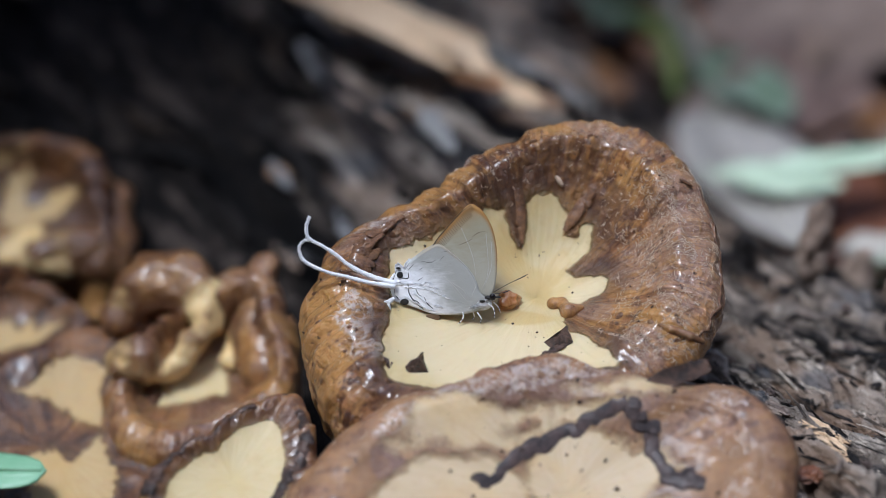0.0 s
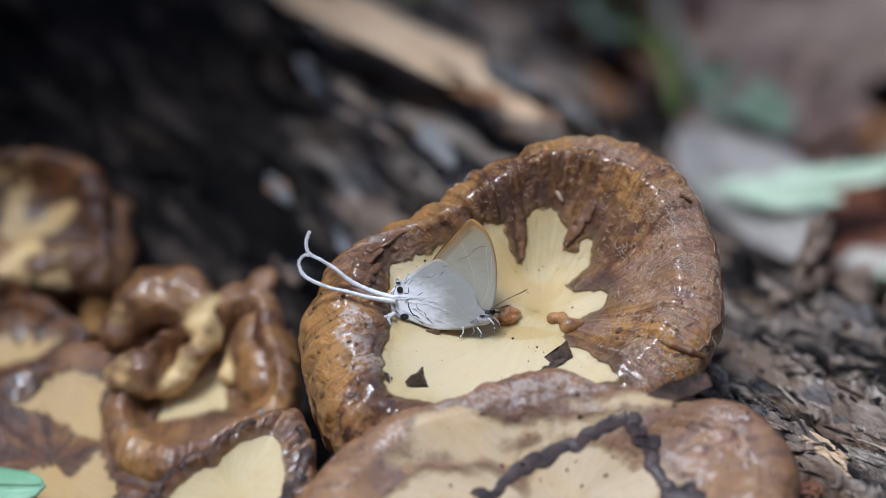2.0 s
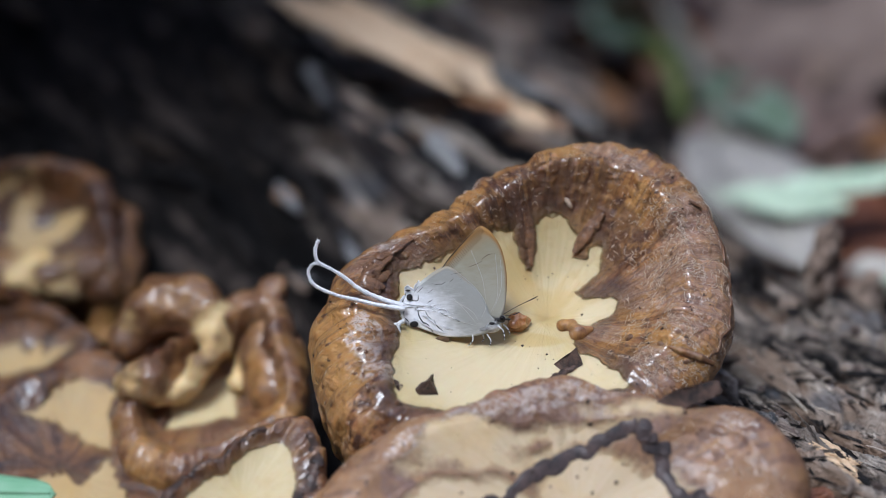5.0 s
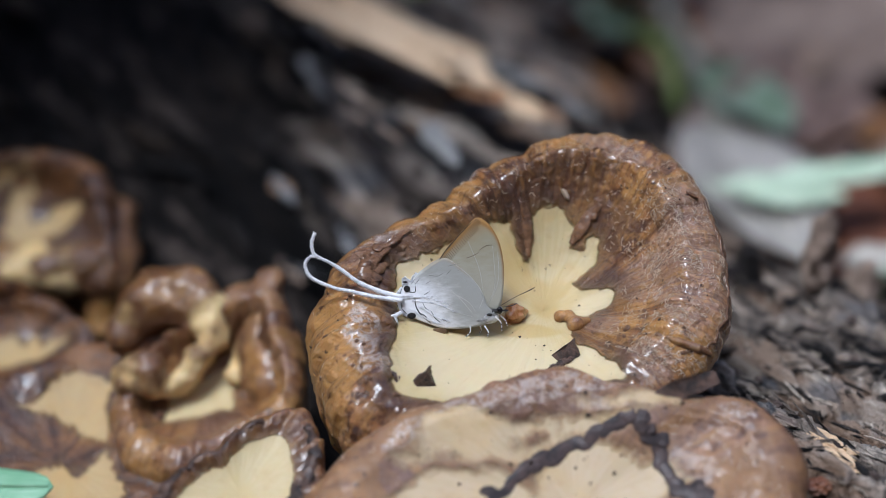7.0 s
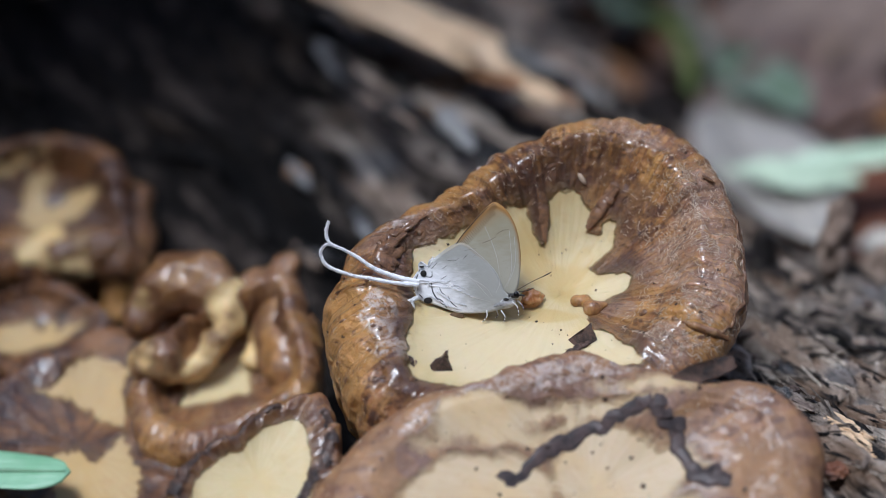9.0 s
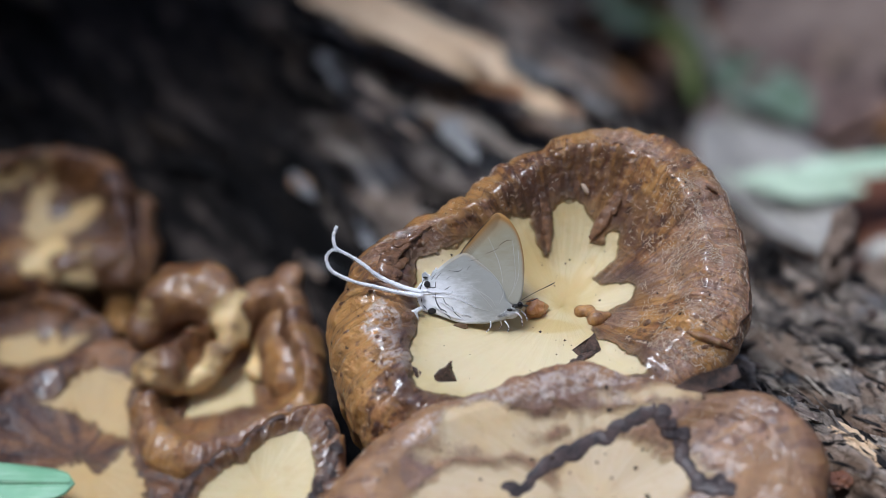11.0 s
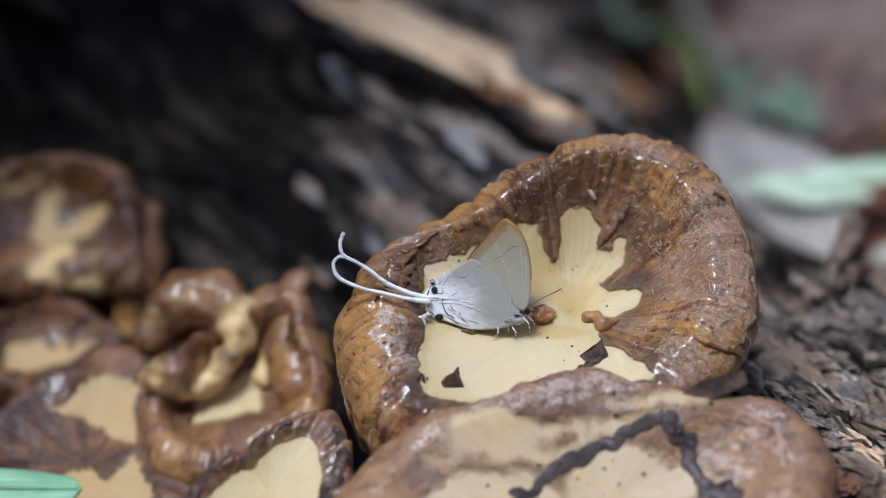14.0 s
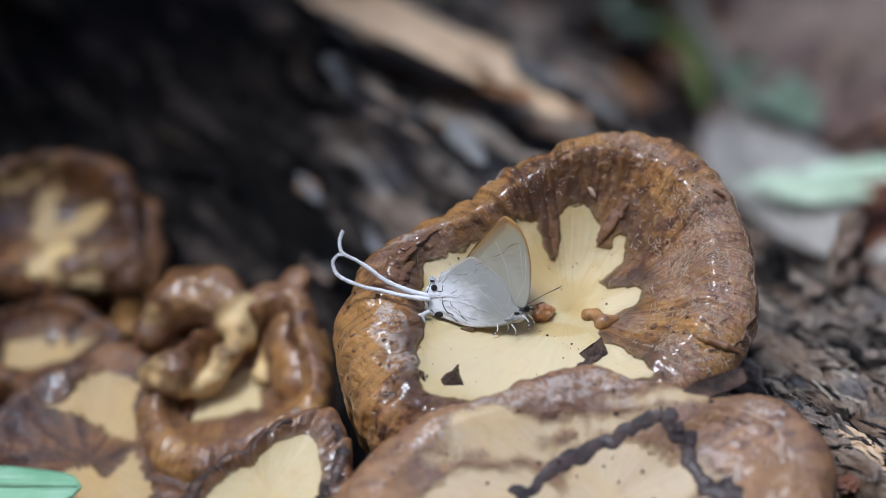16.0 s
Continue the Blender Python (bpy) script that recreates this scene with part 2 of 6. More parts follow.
def leaf_skin(name, c1, c2, rough=0.5):
    g = Nodes(name)
    co = g.coord()
    v = g.step(g.noise(co, 60, 4, 0.6), 0.35, 0.65)
    vein = g.noise(g.stretch(co, (90, 900, 90), (0, 0, 0.7)), 1.0, 2, 0.5)
    tone = g.math("MULTIPLY_ADD", g.rnd(), 0.7, 0.65)
    c = g.mix(v, c1, c2)
    c = g.node("ShaderNodeHueSaturation", Color=c, Value=tone, Hue=g.math("MULTIPLY_ADD", g.rnd(), 0.03, 0.485)).outputs[0]
    return g.done(c, rough, g.bump(vein, 0.0004))


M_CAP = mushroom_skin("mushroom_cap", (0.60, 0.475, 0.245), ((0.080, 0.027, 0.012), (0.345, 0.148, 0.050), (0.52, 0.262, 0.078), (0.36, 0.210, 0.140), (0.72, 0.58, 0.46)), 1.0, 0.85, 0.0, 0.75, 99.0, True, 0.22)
M_RIM = mushroom_skin("brown_mushroom_cap", (0.60, 0.47, 0.24), ((0.085, 0.032, 0.016), (0.29, 0.132, 0.050), (0.45, 0.235, 0.075), (0.19, 0.095, 0.062), (0.62, 0.51, 0.43)), 0.6, 0.7, 0.0, 0.5, 99.0, False, 0.35)
M_FOLD = mushroom_skin("rolled_cap", (0.72, 0.52, 0.245), ((0.120, 0.050, 0.020), (0.35, 0.165, 0.058), (0.50, 0.260, 0.080), (0.25, 0.125, 0.072), (0.54, 0.42, 0.35)), 0.6, 0.5, 1.5, 0.4, 99.0, False, 0.4)
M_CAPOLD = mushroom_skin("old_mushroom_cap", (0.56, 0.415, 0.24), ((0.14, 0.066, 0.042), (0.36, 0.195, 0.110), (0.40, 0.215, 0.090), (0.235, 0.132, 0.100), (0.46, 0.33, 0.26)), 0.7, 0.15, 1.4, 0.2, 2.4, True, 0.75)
M_CAPDARK = mushroom_skin("dark_mushroom_cap", (0.50, 0.345, 0.155), ((0.028, 0.011, 0.007), (0.125, 0.050, 0.023), (0.29, 0.128, 0.040), (0.070, 0.034, 0.028), (0.46, 0.35, 0.29)), 0.9, 0.5, 0.0, 0.6, 3.2, False, 0.3)
M_STEM = plain("mushroom_stem", (0.42, 0.27, 0.11), (0.62, 0.46, 0.24), 250, 0.6)
M_FLAP = plain("skin_flap", (0.10, 0.042, 0.020), (0.28, 0.135, 0.060), 500, 0.36, 0.0005, Coat_Weight=0.5, Coat_Roughness=0.2)
M_DARKFLAP = plain("blackened_skin", (0.012, 0.008, 0.008), (0.15, 0.085, 0.060), 300, 0.42, 0.0006, Coat_Weight=0.2, Coat_Roughness=0.25)
M_CREASE = plain("blackened_crease", (0.016, 0.010, 0.011), (0.095, 0.058, 0.050), 260, 0.5, 0.0006, Coat_Weight=0.15, Coat_Roughness=0.3)
M_CURL = plain("pale_fibril", (0.46, 0.31, 0.20), (0.76, 0.62, 0.48), 900, 0.3)
M_SPECK = plain("dark_speck", (0.012, 0.007, 0.005), (0.06, 0.03, 0.02), 900, 0.6)
M_BARK = wood("bark_crumb", ((0.022, 0.018, 0.017), (0.11, 0.080, 0.068), (0.34, 0.27, 0.22)))
M_SPLINTER = wood("rotten_splinter", ((0.010, 0.009, 0.009), (0.17, 0.135, 0.112), (0.58, 0.48, 0.39)), 0.6)
M_OLDWOOD = wood("brown_rotten_wood", ((0.022, 0.019, 0.018), (0.29, 0.210, 0.160), (0.54, 0.41, 0.32)), 0.65)
M_SLATE = wood("slate_grey_wood", ((0.020, 0.020, 0.021), (0.19, 0.186, 0.188), (0.40, 0.39, 0.37)), 0.6)
M_FIBRE = wood("wood_fibre", ((0.010, 0.009, 0.009), (0.13, 0.105, 0.088), (0.66, 0.56, 0.45)), 0.6, "island")
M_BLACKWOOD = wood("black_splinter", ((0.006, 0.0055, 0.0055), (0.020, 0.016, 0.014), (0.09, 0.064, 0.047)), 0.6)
M_PALEWOOD = wood("bare_wood", ((0.56, 0.36, 0.21), (0.80, 0.58, 0.37), (0.86, 0.70, 0.51)), 0.7, False)
M_TANWOOD = wood("tan_wood", ((0.12, 0.068, 0.045), (0.34, 0.21, 0.13), (0.54, 0.39, 0.27)), 0.7, False)
M_RUSTWOOD = wood("rusty_wood", ((0.16, 0.070, 0.035), (0.36, 0.18, 0.09), (0.50, 0.32, 0.20)), 0.7, False)
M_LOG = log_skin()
M_SOIL = plain("forest_soil", (0.018, 0.013, 0.011), (0.085, 0.060, 0.048), 40, 0.9, 0.004, 300)
M_TRUNK = plain("trunk_bark", (0.006, 0.005, 0.0045), (0.04, 0.032, 0.027), 45, 0.9, 0.008, 140)
M_FOREST = plain("forest_foliage", (0.015, 0.022, 0.010), (0.07, 0.085, 0.045), 1.2, 0.9, 0.05, 9)
M_DEAD = leaf_skin("dead_leaf", (0.11, 0.065, 0.045), (0.24, 0.155, 0.12), 0.6)
M_RUST = leaf_skin("rust_leaf", (0.14, 0.052, 0.024), (0.27, 0.115, 0.05), 0.55)
M_GREY = leaf_skin("grey_leaf", (0.36, 0.325, 0.275), (0.50, 0.460, 0.400), 0.6)
M_MAUVE = leaf_skin("mauve_brown_leaf", (0.18, 0.120, 0.088), (0.30, 0.215, 0.162), 0.6)
M_PALEGREEN = leaf_skin("pale_green_leaf", (0.38, 0.48, 0.33), (0.53, 0.62, 0.46), 0.45)
M_TEAL = leaf_skin("dull_green_leaf", (0.16, 0.26, 0.15), (0.33, 0.42, 0.32), 0.45)
M_GREEN = leaf_skin("fresh_green_leaf", (0.17, 0.36, 0.20), (0.25, 0.45, 0.28), 0.4)
M_TWIG = plain("twig_bark", (0.15, 0.15, 0.11), (0.30, 0.28, 0.23), 180, 0.7)
M_MOSS = leaf_skin("yellow_green_stem", (0.10, 0.16, 0.03), (0.22, 0.27, 0.08), 0.6)

# ---- cap forms ----
def ring(values, th):
    """Smooth closed curve through evenly spaced values, first at -90 degrees."""
    v = np.asarray(values, float)
    n = len(v)
    f = ((np.asarray(th) + 90.0) % 360.0) / 360.0 * n
    i = np.floor(f).astype(int)
    t = f - i
    a, b, c, d = v[(i - 1) % n], v[i % n], v[(i + 1) % n], v[(i + 2) % n]
    return b + 0.5 * t * (c - a + t * (2 * a - 5 * b + 4 * c - d + t * (3 * (b - c) + d - a)))


LATTICE = np.random.default_rng(77).uniform(-1, 1, (32, 32, 32))


def grain3(x, y, z):
    """Smooth random field in space, -1..1, with cells of size 1."""
    p = np.broadcast_arrays(np.asarray(x, float), np.asarray(y, float), np.asarray(z, float))
    n = [np.floor(q).astype(int) for q in p]
    f = [q - k for q, k in zip(p, n)]
    f = [q * q * q * (q * (6 * q - 15) + 10) for q in f]
    out = 0
    for a in (0, 1):
        for b in (0, 1):
            for c in (0, 1):
                w = (f[0] if a else 1 - f[0]) * (f[1] if b else 1 - f[1]) * (f[2] if c else 1 - f[2])
                out = out + w * LATTICE[(n[0] + a) % 32, (n[1] + b) % 32, (n[2] + c) % 32]
    return out


def lump(x, y, z, k):
    """Soft lumps with a wavelength of about 6 / k, in -1..1."""
    q = k / 2.6
    u, v, w = 0.80 * x + 0.48 * y + 0.36 * z, 0.80 * y - 0.60 * z, 0.86 * z - 0.36 * x + 0.30 * y
    return 1.25 * grain3(u * q + 7.3, v * q + 3.1, w * q + 11.7)


def zone(spots, x, y):
    """1 inside soft ellipses (x, y, rx, ry, angle) of the plan, 0.5 on their edge, 0 well outside."""
    out = np.zeros(np.broadcast(x, y).shape)
    for px, py, rx, ry, a in spots:
        ca, sa = math.cos(math.radians(a)), math.sin(math.radians(a))
        e = np.hypot(((x - px) * ca + (y - py) * sa) / rx, ((y - py) * ca - (x - px) * sa) / ry)
        out = np.maximum(out, np.clip(1.5 - e, 0, 1))
    return out


def outline_gap(poly, x, y):
    """Signed distance of plan points to a closed outline, negative inside."""
    p = np.array(poly, float)
    q = np.roll(p, -1, 0)
    best, inside = np.full(x.shape, 1e9), np.zeros(x.shape, bool)
    for (ax, ay), (bx, by) in zip(p, q):
        dx, dy = bx - ax, by - ay
        t = np.clip(((x - ax) * dx + (y - ay) * dy) / (dx * dx + dy * dy + 1e-9), 0, 1)
        best = np.minimum(best, np.hypot(x - ax - t * dx, y - ay - t * dy))
        if ay != by:
            inside ^= ((ay > y) != (by > y)) & (x < ax + (y - ay) * dx / dy)
    return np.where(inside, -best, best)


def cap_grid(sp, nt=300, per=12):
    """Points of a cap, in mm: rows round the cap, columns from the centre over the crest, down the roll and back under."""
    th = -90.0 + 360.0 * np.arange(nt) / nt
    R, H, S, D = (ring(sp[k], th) for k in ("R", "H", "S", "D"))
    B = ring(sp["B"], th)
    f1, f2, f3 = sp.get("form", (0.06, 0.40, 0.90))
    dip = sp.get("dip", 0.0)
    base = -0.28 * R.mean()
    prof = [(0 * R, 0 * R - dip), (0.35 * R, f1 * H), (0.70 * R, f2 * H), (0.90 * R, f3 * H), (R, H), (R + 0.72 * S, H - 0.16 * D), (R + S, H - 0.5 * D),
            (R + 0.8 * S, H - 0.85 * D), (R + 0.35 * S, H - D), (0.88 * R, H - 0.80 * D), (0.5 * R, 0.3 * H + 0.5 * base), (0.16 * R.mean() + 0 * R, 0 * R + base)]
    count = [per, per, per * 2, per, per, per, per, per // 2, per // 3, per // 3, per // 3]
    pts, col = [], []
    P = [np.stack(p, 1) for p in prof]
    for j, c in enumerate(count):
        a, b, cc, d = P[max(j - 1, 0)], P[j], P[j + 1], P[min(j + 2, len(P) - 1)]
        for q in range(c):
            t = q / c
            pts.append(b + 0.5 * t * (cc - a + t * (2 * a - 5 * b + 4 * cc - d + t * (3 * (b - cc) + d - a))))
            col.append(j + t)
    pts.append(P[-1])
    col.append(float(len(count)))
    rz = np.stack(pts, 1)
    col = np.array(col)
    r, z = rz[..., 0], rz[..., 1]
    seg = np.hypot(np.diff(r, axis=1), np.diff(z, axis=1))
    run = np.concatenate([np.zeros((nt, 1)), np.cumsum(seg, 1)], 1)
    top = np.clip((col - 0.5) / 2.0, 0, 1)[None]
    roll = np.exp(-((col - 5.2) / 1.6) ** 2)[None]
    T = np.radians(th)[:, None]
    ph = sp.get("seed", 0)
    ribs = np.abs(np.sin(T * sp.get("ribs", 46) / 2 + 1.6 * np.sin(5 * T + ph) + 0.9 * np.sin(11 * T) + 0.03 * run)) ** 0.6 - 0.5
    x, y = r * np.cos(T), r * np.sin(T)
    bump = lump(x + ph, y - ph, z + 2 * ph, 0.22) * sp.get("wave", 0.8) + lump(x, y + ph, z, 0.75) * 0.28
    fold = 0
    for k, amp, along_run in ((8, 0.50, 0.04), (17, 0.48, 0.06), (34, 0.17, 0.09), (60, 0.06, 0.2)):
        fold = fold + amp * grain3(k * np.cos(T) + ph, k * np.sin(T), run * along_run + k)
    hair = lump(x + ph, y, z, 2.3) * 0.10 + lump(x, y + ph, z, 3.9) * 0.05
    skin = run - (B * R)[:, None]
    wp = sp.get("warp", 1.0)
    wx, wy = x + wp * 1.6 * lump(x, y, z + ph, 0.33) + 0.7 * lump(y, x, z, 0.9), y + wp * 1.6 * lump(y + 3, x, z - ph, 0.31) + 0.7 * lump(x, y + 5, z, 1.0)
    for sign, key in ((1, "pale"), (-1, "dark")):
        for px, py, rx, ry, a in sp.get(key, ()):
            ca, sa = math.cos(math.radians(a)), math.sin(math.radians(a))
            qx, qy = (wx - px) * ca + (wy - py) * sa, (wy - py) * ca - (wx - px) * sa
            e = (np.hypot(qx / rx, qy / ry) - 1) * min(rx, ry)
            skin = np.minimum(skin, np.where(col[None] < 5.5, e, 99)) if sign > 0 else np.maximum(skin, -e)
    if "flesh" in sp:
        rag = sp.get("ragged", 1.0)
        fx, fy = x + rag * (0.35 * lump(x, y, z, 1.3 / rag ** 0.5) + 0.18 * lump(y, x, z, 3.1)), y + rag * (0.35 * lump(y, x + 9, z, 1.3 / rag ** 0.5) + 0.18 * lump(x, y + 7, z, 3.3))
        skin = np.min([np.where(col[None] < 5.5, outline_gap(sp[k], fx, fy), 99) for k in ("flesh", "flesh_patch", "flesh_streak") if k in sp], 0)
    rough = np.clip(skin / (1.2 if "flesh" in sp else 2.5), 0, 1)
    d = bump * top * (0.45 + 0.55 * rough) + ribs * roll * sp.get("rib", 0.7) * (0.35 + 0.65 * np.clip((D - 12) / 8, 0, 1))[:, None] + hair * (0.25 + 0.9 * rough) + fold * (0.12 + rough) * np.clip((7 - col) / 2, 0, 1)[None] * sp.get("pleat", 1.0) + 0.45 * rough
    # push along the surface's own direction
    dr, dz = np.gradient(r, axis=1), np.gradient(z, axis=1)
    ln = np.hypot(dr, dz) + 1e-9
    r2, z2 = r - d * dz / ln * top, z + d * dr / ln * top
    grid = np.stack([r2 * np.cos(T), r2 * np.sin(T), z2], 2)
    tones = {key: zone(sp.get(key, ()), x, y) for key in ("dusk", "deep", "amber", "glint", "milky", "stained")}
    return {"th": th, "col": col, "P": grid, "skin": skin, "run": run, "tones": tones}


CAPS = {
    "main": {"at": (18.7, -3.1, -7.7, 26, 0, 0), "seed": 1.0, "ribs": 40, "rib": 0.8, "wave": 0.8, "pleat": 1.0,
             "R": [28.6, 28.0, 28.1, 28.6, 29.4, 29.3, 29.2, 30.0, 30.9, 31.8, 31.4, 29.5, 26.6, 23.9, 23.1, 23.4, 26.9, 33.7, 37.7, 40.0, 41.9, 43.1, 39.0, 31.5],
             "H": [3.0, 3.8, 5.3, 6.8, 8.7, 10.2, 11.7, 12.9, 14.1, 15.2, 16.1, 16.2, 15.7, 14.5, 13.2, 11.7, 10.2, 8.8, 8.0, 7.4, 6.9, 5.7, 3.8, 3.0],
             "S": [7.4, 7.0, 6.7, 6.6, 6.6, 6.6, 6.6, 6.7, 6.8, 6.9, 6.8, 6.4, 5.9, 5.4, 5.2, 5.3, 6.2, 7.2, 7.4, 7.4, 7.5, 7.6, 7.7, 7.8], "D": [11, 10, 11, 12, 12, 11, 10, 10, 10, 11, 14, 22, 26, 26, 18, 12],
             "B": [0.53, 0.47, 0.4, 0.34, 0.5, 0.30, 0.20, 0.20, 0.28, 0.36, 0.36, 0.31, 0.26, 0.34, 0.5, 0.50, 0.56, 0.66, 0.70, 0.70, 0.66, 0.66, 0.68, 0.70, 0.70, 0.72, 0.8, 0.78, 0.76, 0.76, 0.83, 0.84, 0.79, 0.72, 0.66, 0.59],
             "form": (0.04, 0.56, 1.0), "dip": 2.2,
             "flesh": [(-29.4, 4.8), (-23.3, 7.5), (-16.5, 11.0), (-10.0, 14.4), (-7.9, 15.1), (-6.2, 15.3), (-5.9, 13.8), (-5.1, 11.8), (-4.0, 9.8), (-2.8, 9.5), (-2.2, 11.0), (-2.0, 13.7),
                       (-2.2, 16.8), (0.1, 18.3), (3.0, 19.0), (4.7, 18.5), (6.4, 16.4), (7.0, 15.6), (6.1, 13.9), (6.0, 12.5), (8.0, 12.2), (10.3, 13.9), (11.7, 12.9), (11.6, 10.8),
                       (10.2, 8.6), (7.9, 6.9), (6.0, 6.1), (7.8, 4.3), (9.4, 3.1), (12.7, 2.9), (14.3, 1.0), (13.7, -0.8), (11.9, -2.2), (8.6, -3.7), (5.5, -3.9), (5.0, -8.7),
                       (6.0, -11.5), (10.2, -14.3), (13.1, -20.0), (15.0, -23.5), (9.6, -24.5), (-10, -27), (-24.9, -28.5), (-29.4, -27.3), (-30.3, -21.5), (-30.4, -16.5), (-28.8, -9.9), (-29.4, -1.1)],
             "dusk": [(29, 2, 8, 17, 0), (20, 1, 5, 6, 0), (-30, 7, 9, 4.5, 20), (-34, -1, 3, 4, 0), (18, -21, 6, 5, 0), (11, -7, 4, 2.5, -20), (14, 28, 9, 3, -30)],
             "deep": [(3, 23, 12, 3.6, 0), (15, 14, 3.6, 7, 25), (-8, 19, 6, 3, 25), (13, 3.5, 3, 2.4, 0), (-37, -1, 3, 3, 0), (-3.5, 14, 2, 5, 0)],
             "amber": [(25, -17, 8, 3.2, -12), (-43, -18, 8, 16, 0), (14, -9, 5, 3, 0), (18, -3, 4, 3, 0), (5, 32, 14, 3.5, 0), (17, 18, 5, 2, 45), (9, 21, 1.5, 6, -35), (-20, 16, 9, 3, 30)],
             "milky": [(-10, -18, 20, 9, 0), (11, -1, 5, 3.5, 0), (10, -18, 5, 6, 0), (-26, 5, 4, 3, 0)],
             "stained": [(-6, -6, 9, 2.2, -8), (0, 2, 3, 5, 20), (-5, 7, 3, 6, 20), (4, 6, 2, 5, -30)],
             "glint": [(-35.5, -13, 3.4, 6, 10), (-33, -21, 3.5, 3, 0), (-33, 9.5, 5, 1.6, 30), (-14, 24, 5, 1.6, 30)]},
    "front": {"at": (22.5, -51.4, -28.5, 36, 0, 0), "seed": 2.4, "warp": 1.4, "ribs": 30, "rib": 0.4, "wave": 1.2, "pleat": 0.15,
              "R": [22.4, 24.5, 26.6, 28.7, 32.1, 35.0, 35.6, 36.8, 34.6, 27.5, 23.6, 22.5, 24.9, 24.5, 24.6, 26.7, 32.0, 37.6, 42.3, 41.3, 34.8, 28.9, 26.6, 24.3],
              "H": [0.0, 0.3, 0.6, 1.0, 2.1, 3.5, 5.3, 6.0, 6.0, 6.0, 5.7, 5.0, 5.0, 5.0, 5.0, 5.0, 4.9, 3.5, 3.0, 1.3, 0.5, 0.0, 0.0, 0.0],
              "S": [4.3, 4.6, 4.9, 5.3, 5.8, 6.3, 6.4, 6.3, 5.7, 4.9, 4.4, 4.3, 4.6, 4.6, 4.6, 4.9, 5.8, 6.7, 7.5, 7.3, 6.3, 5.3, 4.9, 4.6], "D": [10] * 8, "B": [-0.3] * 8, "form": (0.25, 0.65, 0.95),
              "pale": [(-15, 13.5, 17, 4.5, 4), (12, 20, 9, 2.0, 0), (-24.5, 0, 12, 7, 10), (4, 3.5, 12.5, 9.5, 10), (18.8, 5.4, 2.6, 2.0, -30), (0, -10, 26, 10, 0), (1.4, 15.5, 12, 2.0, 12), (-14.7, 2, 7, 6, 0)], "dusk": [(-12, 17, 5, 2.5, 0), (-24, 12, 5, 3, 0), (14, 18, 4, 3, 0), (-2, 20, 5, 2, 0), (-33, 6, 3, 4, 0)],
              "amber": [(-37, 3, 4, 7, 0), (31, 1, 6, 7, 0), (-30, 16, 5, 3, 30)], "glint": [(3, 25, 8, 2.5, 0), (-9, 22, 8, 2.5, 10), (-20, 19, 7, 2.5, 20), (-31, 14, 5, 2, 40), (31, 17.5, 4, 1.6, -25)],
              "dark": [(27, 9.5, 11, 7, 0), (22.6, 1.6, 3.7, 1.6, 0), (-16, 8.5, 4, 0.9, 15), (-8, 14, 3, 1.2, 0)]},
    "low": {"at": (-39.5, -44.0, -28.8, 28, 0, 0), "seed": 3.1, "ribs": 30, "rib": 0.5, "wave": 0.6,
            "R": [19.4, 18.7, 17.9, 16.9, 15.9, 15.5, 15.3, 15.1, 16.2, 18.0, 19.4, 15.6, 12.7, 10.0, 8.6, 9.4, 10.2, 11.1, 13.0, 14.9, 16.7, 18.2, 19.1, 20.0],
            "H": [1.0, 1.0, 1.0, 1.0, 1.0, 1.3, 1.6, 1.9, 2.4, 2.9] + [3.0] * 9 + [2.9, 2.4, 1.9, 1.4, 1.0],
            "S": [1.5] * 8, "D": [5] * 8, "B": [0.85, 0.75, 0.68, 0.72, 0.78, 0.75, 0.8, 0.85], "form": (0.2, 0.55, 0.9)},
    "curl": {"at": (-53.2, 31.7, -41.7, 24, 0, 0), "seed": 4.7, "ribs": 34, "rib": 0.6, "wave": 0.9,
             "R": [24.0, 22.1, 21.1, 21.8, 21.2, 19.4, 17.5, 16.3, 17.7, 18.7, 15.1, 12.4, 11.3, 10.1, 10.1, 10.5, 10.9, 11.4, 13.2, 15.3, 17.7, 20.8, 23.6, 24.4],
             "H": [8.2, 8.7, 9.2, 9.8, 11.4, 12.6, 13.4, 14.2, 15.1, 15.7, 13.3, 11.8, 11.0, 10.2, 9.6, 9.1, 8.6, 8.1, 7.4, 6.6, 6.1, 6.6, 7.1, 7.7],
             "S": [4.7, 4.4, 4.2, 4.4, 4.2, 4.0, 3.7, 3.5, 3.7, 3.8, 3.3, 2.8, 2.6, 2.5, 2.5, 2.5, 2.6, 2.6, 2.9, 3.3, 3.7, 4.2, 4.6, 4.8], "D": [14] * 8, "B": [0.45] * 8, "form": (0.05, 0.3, 0.85),
             "flesh": [(-11.2, -7.2), (-7.7, -10.9), (-1.9, -8.7), (6.7, -6.6), (6.8, -1.3), (9.8, 4.0), (11.2, 6.7), (8.3, 6.8), (3.4, 4.5), (-2.5, 0.1), (-7.1, -2.8)]},
    "flat": {"at": (-82.7, 12.2, -49.8, 20, 0, 0), "seed": 5.9, "warp": 2.2, "ribs": 30, "rib": 0.4, "wave": 0.8,
             "R": [34.0, 33.5, 30.1, 26.8, 24.9, 23.0, 21.1, 19.7, 24.4, 29.0, 33.7, 33.6, 29.5, 24.5, 23.5, 22.4, 21.3, 21.6, 22.0, 22.4, 24.1, 27.2, 30.2, 32.3],
             "H": [2.3, 2, 2, 2, 2, 2, 2, 2, 2.3, 2.7, 3.0, 3.8, 4.4, 5, 5, 5, 5, 4.7, 4.4, 4.1, 3.8, 3.5, 3.1, 2.7],
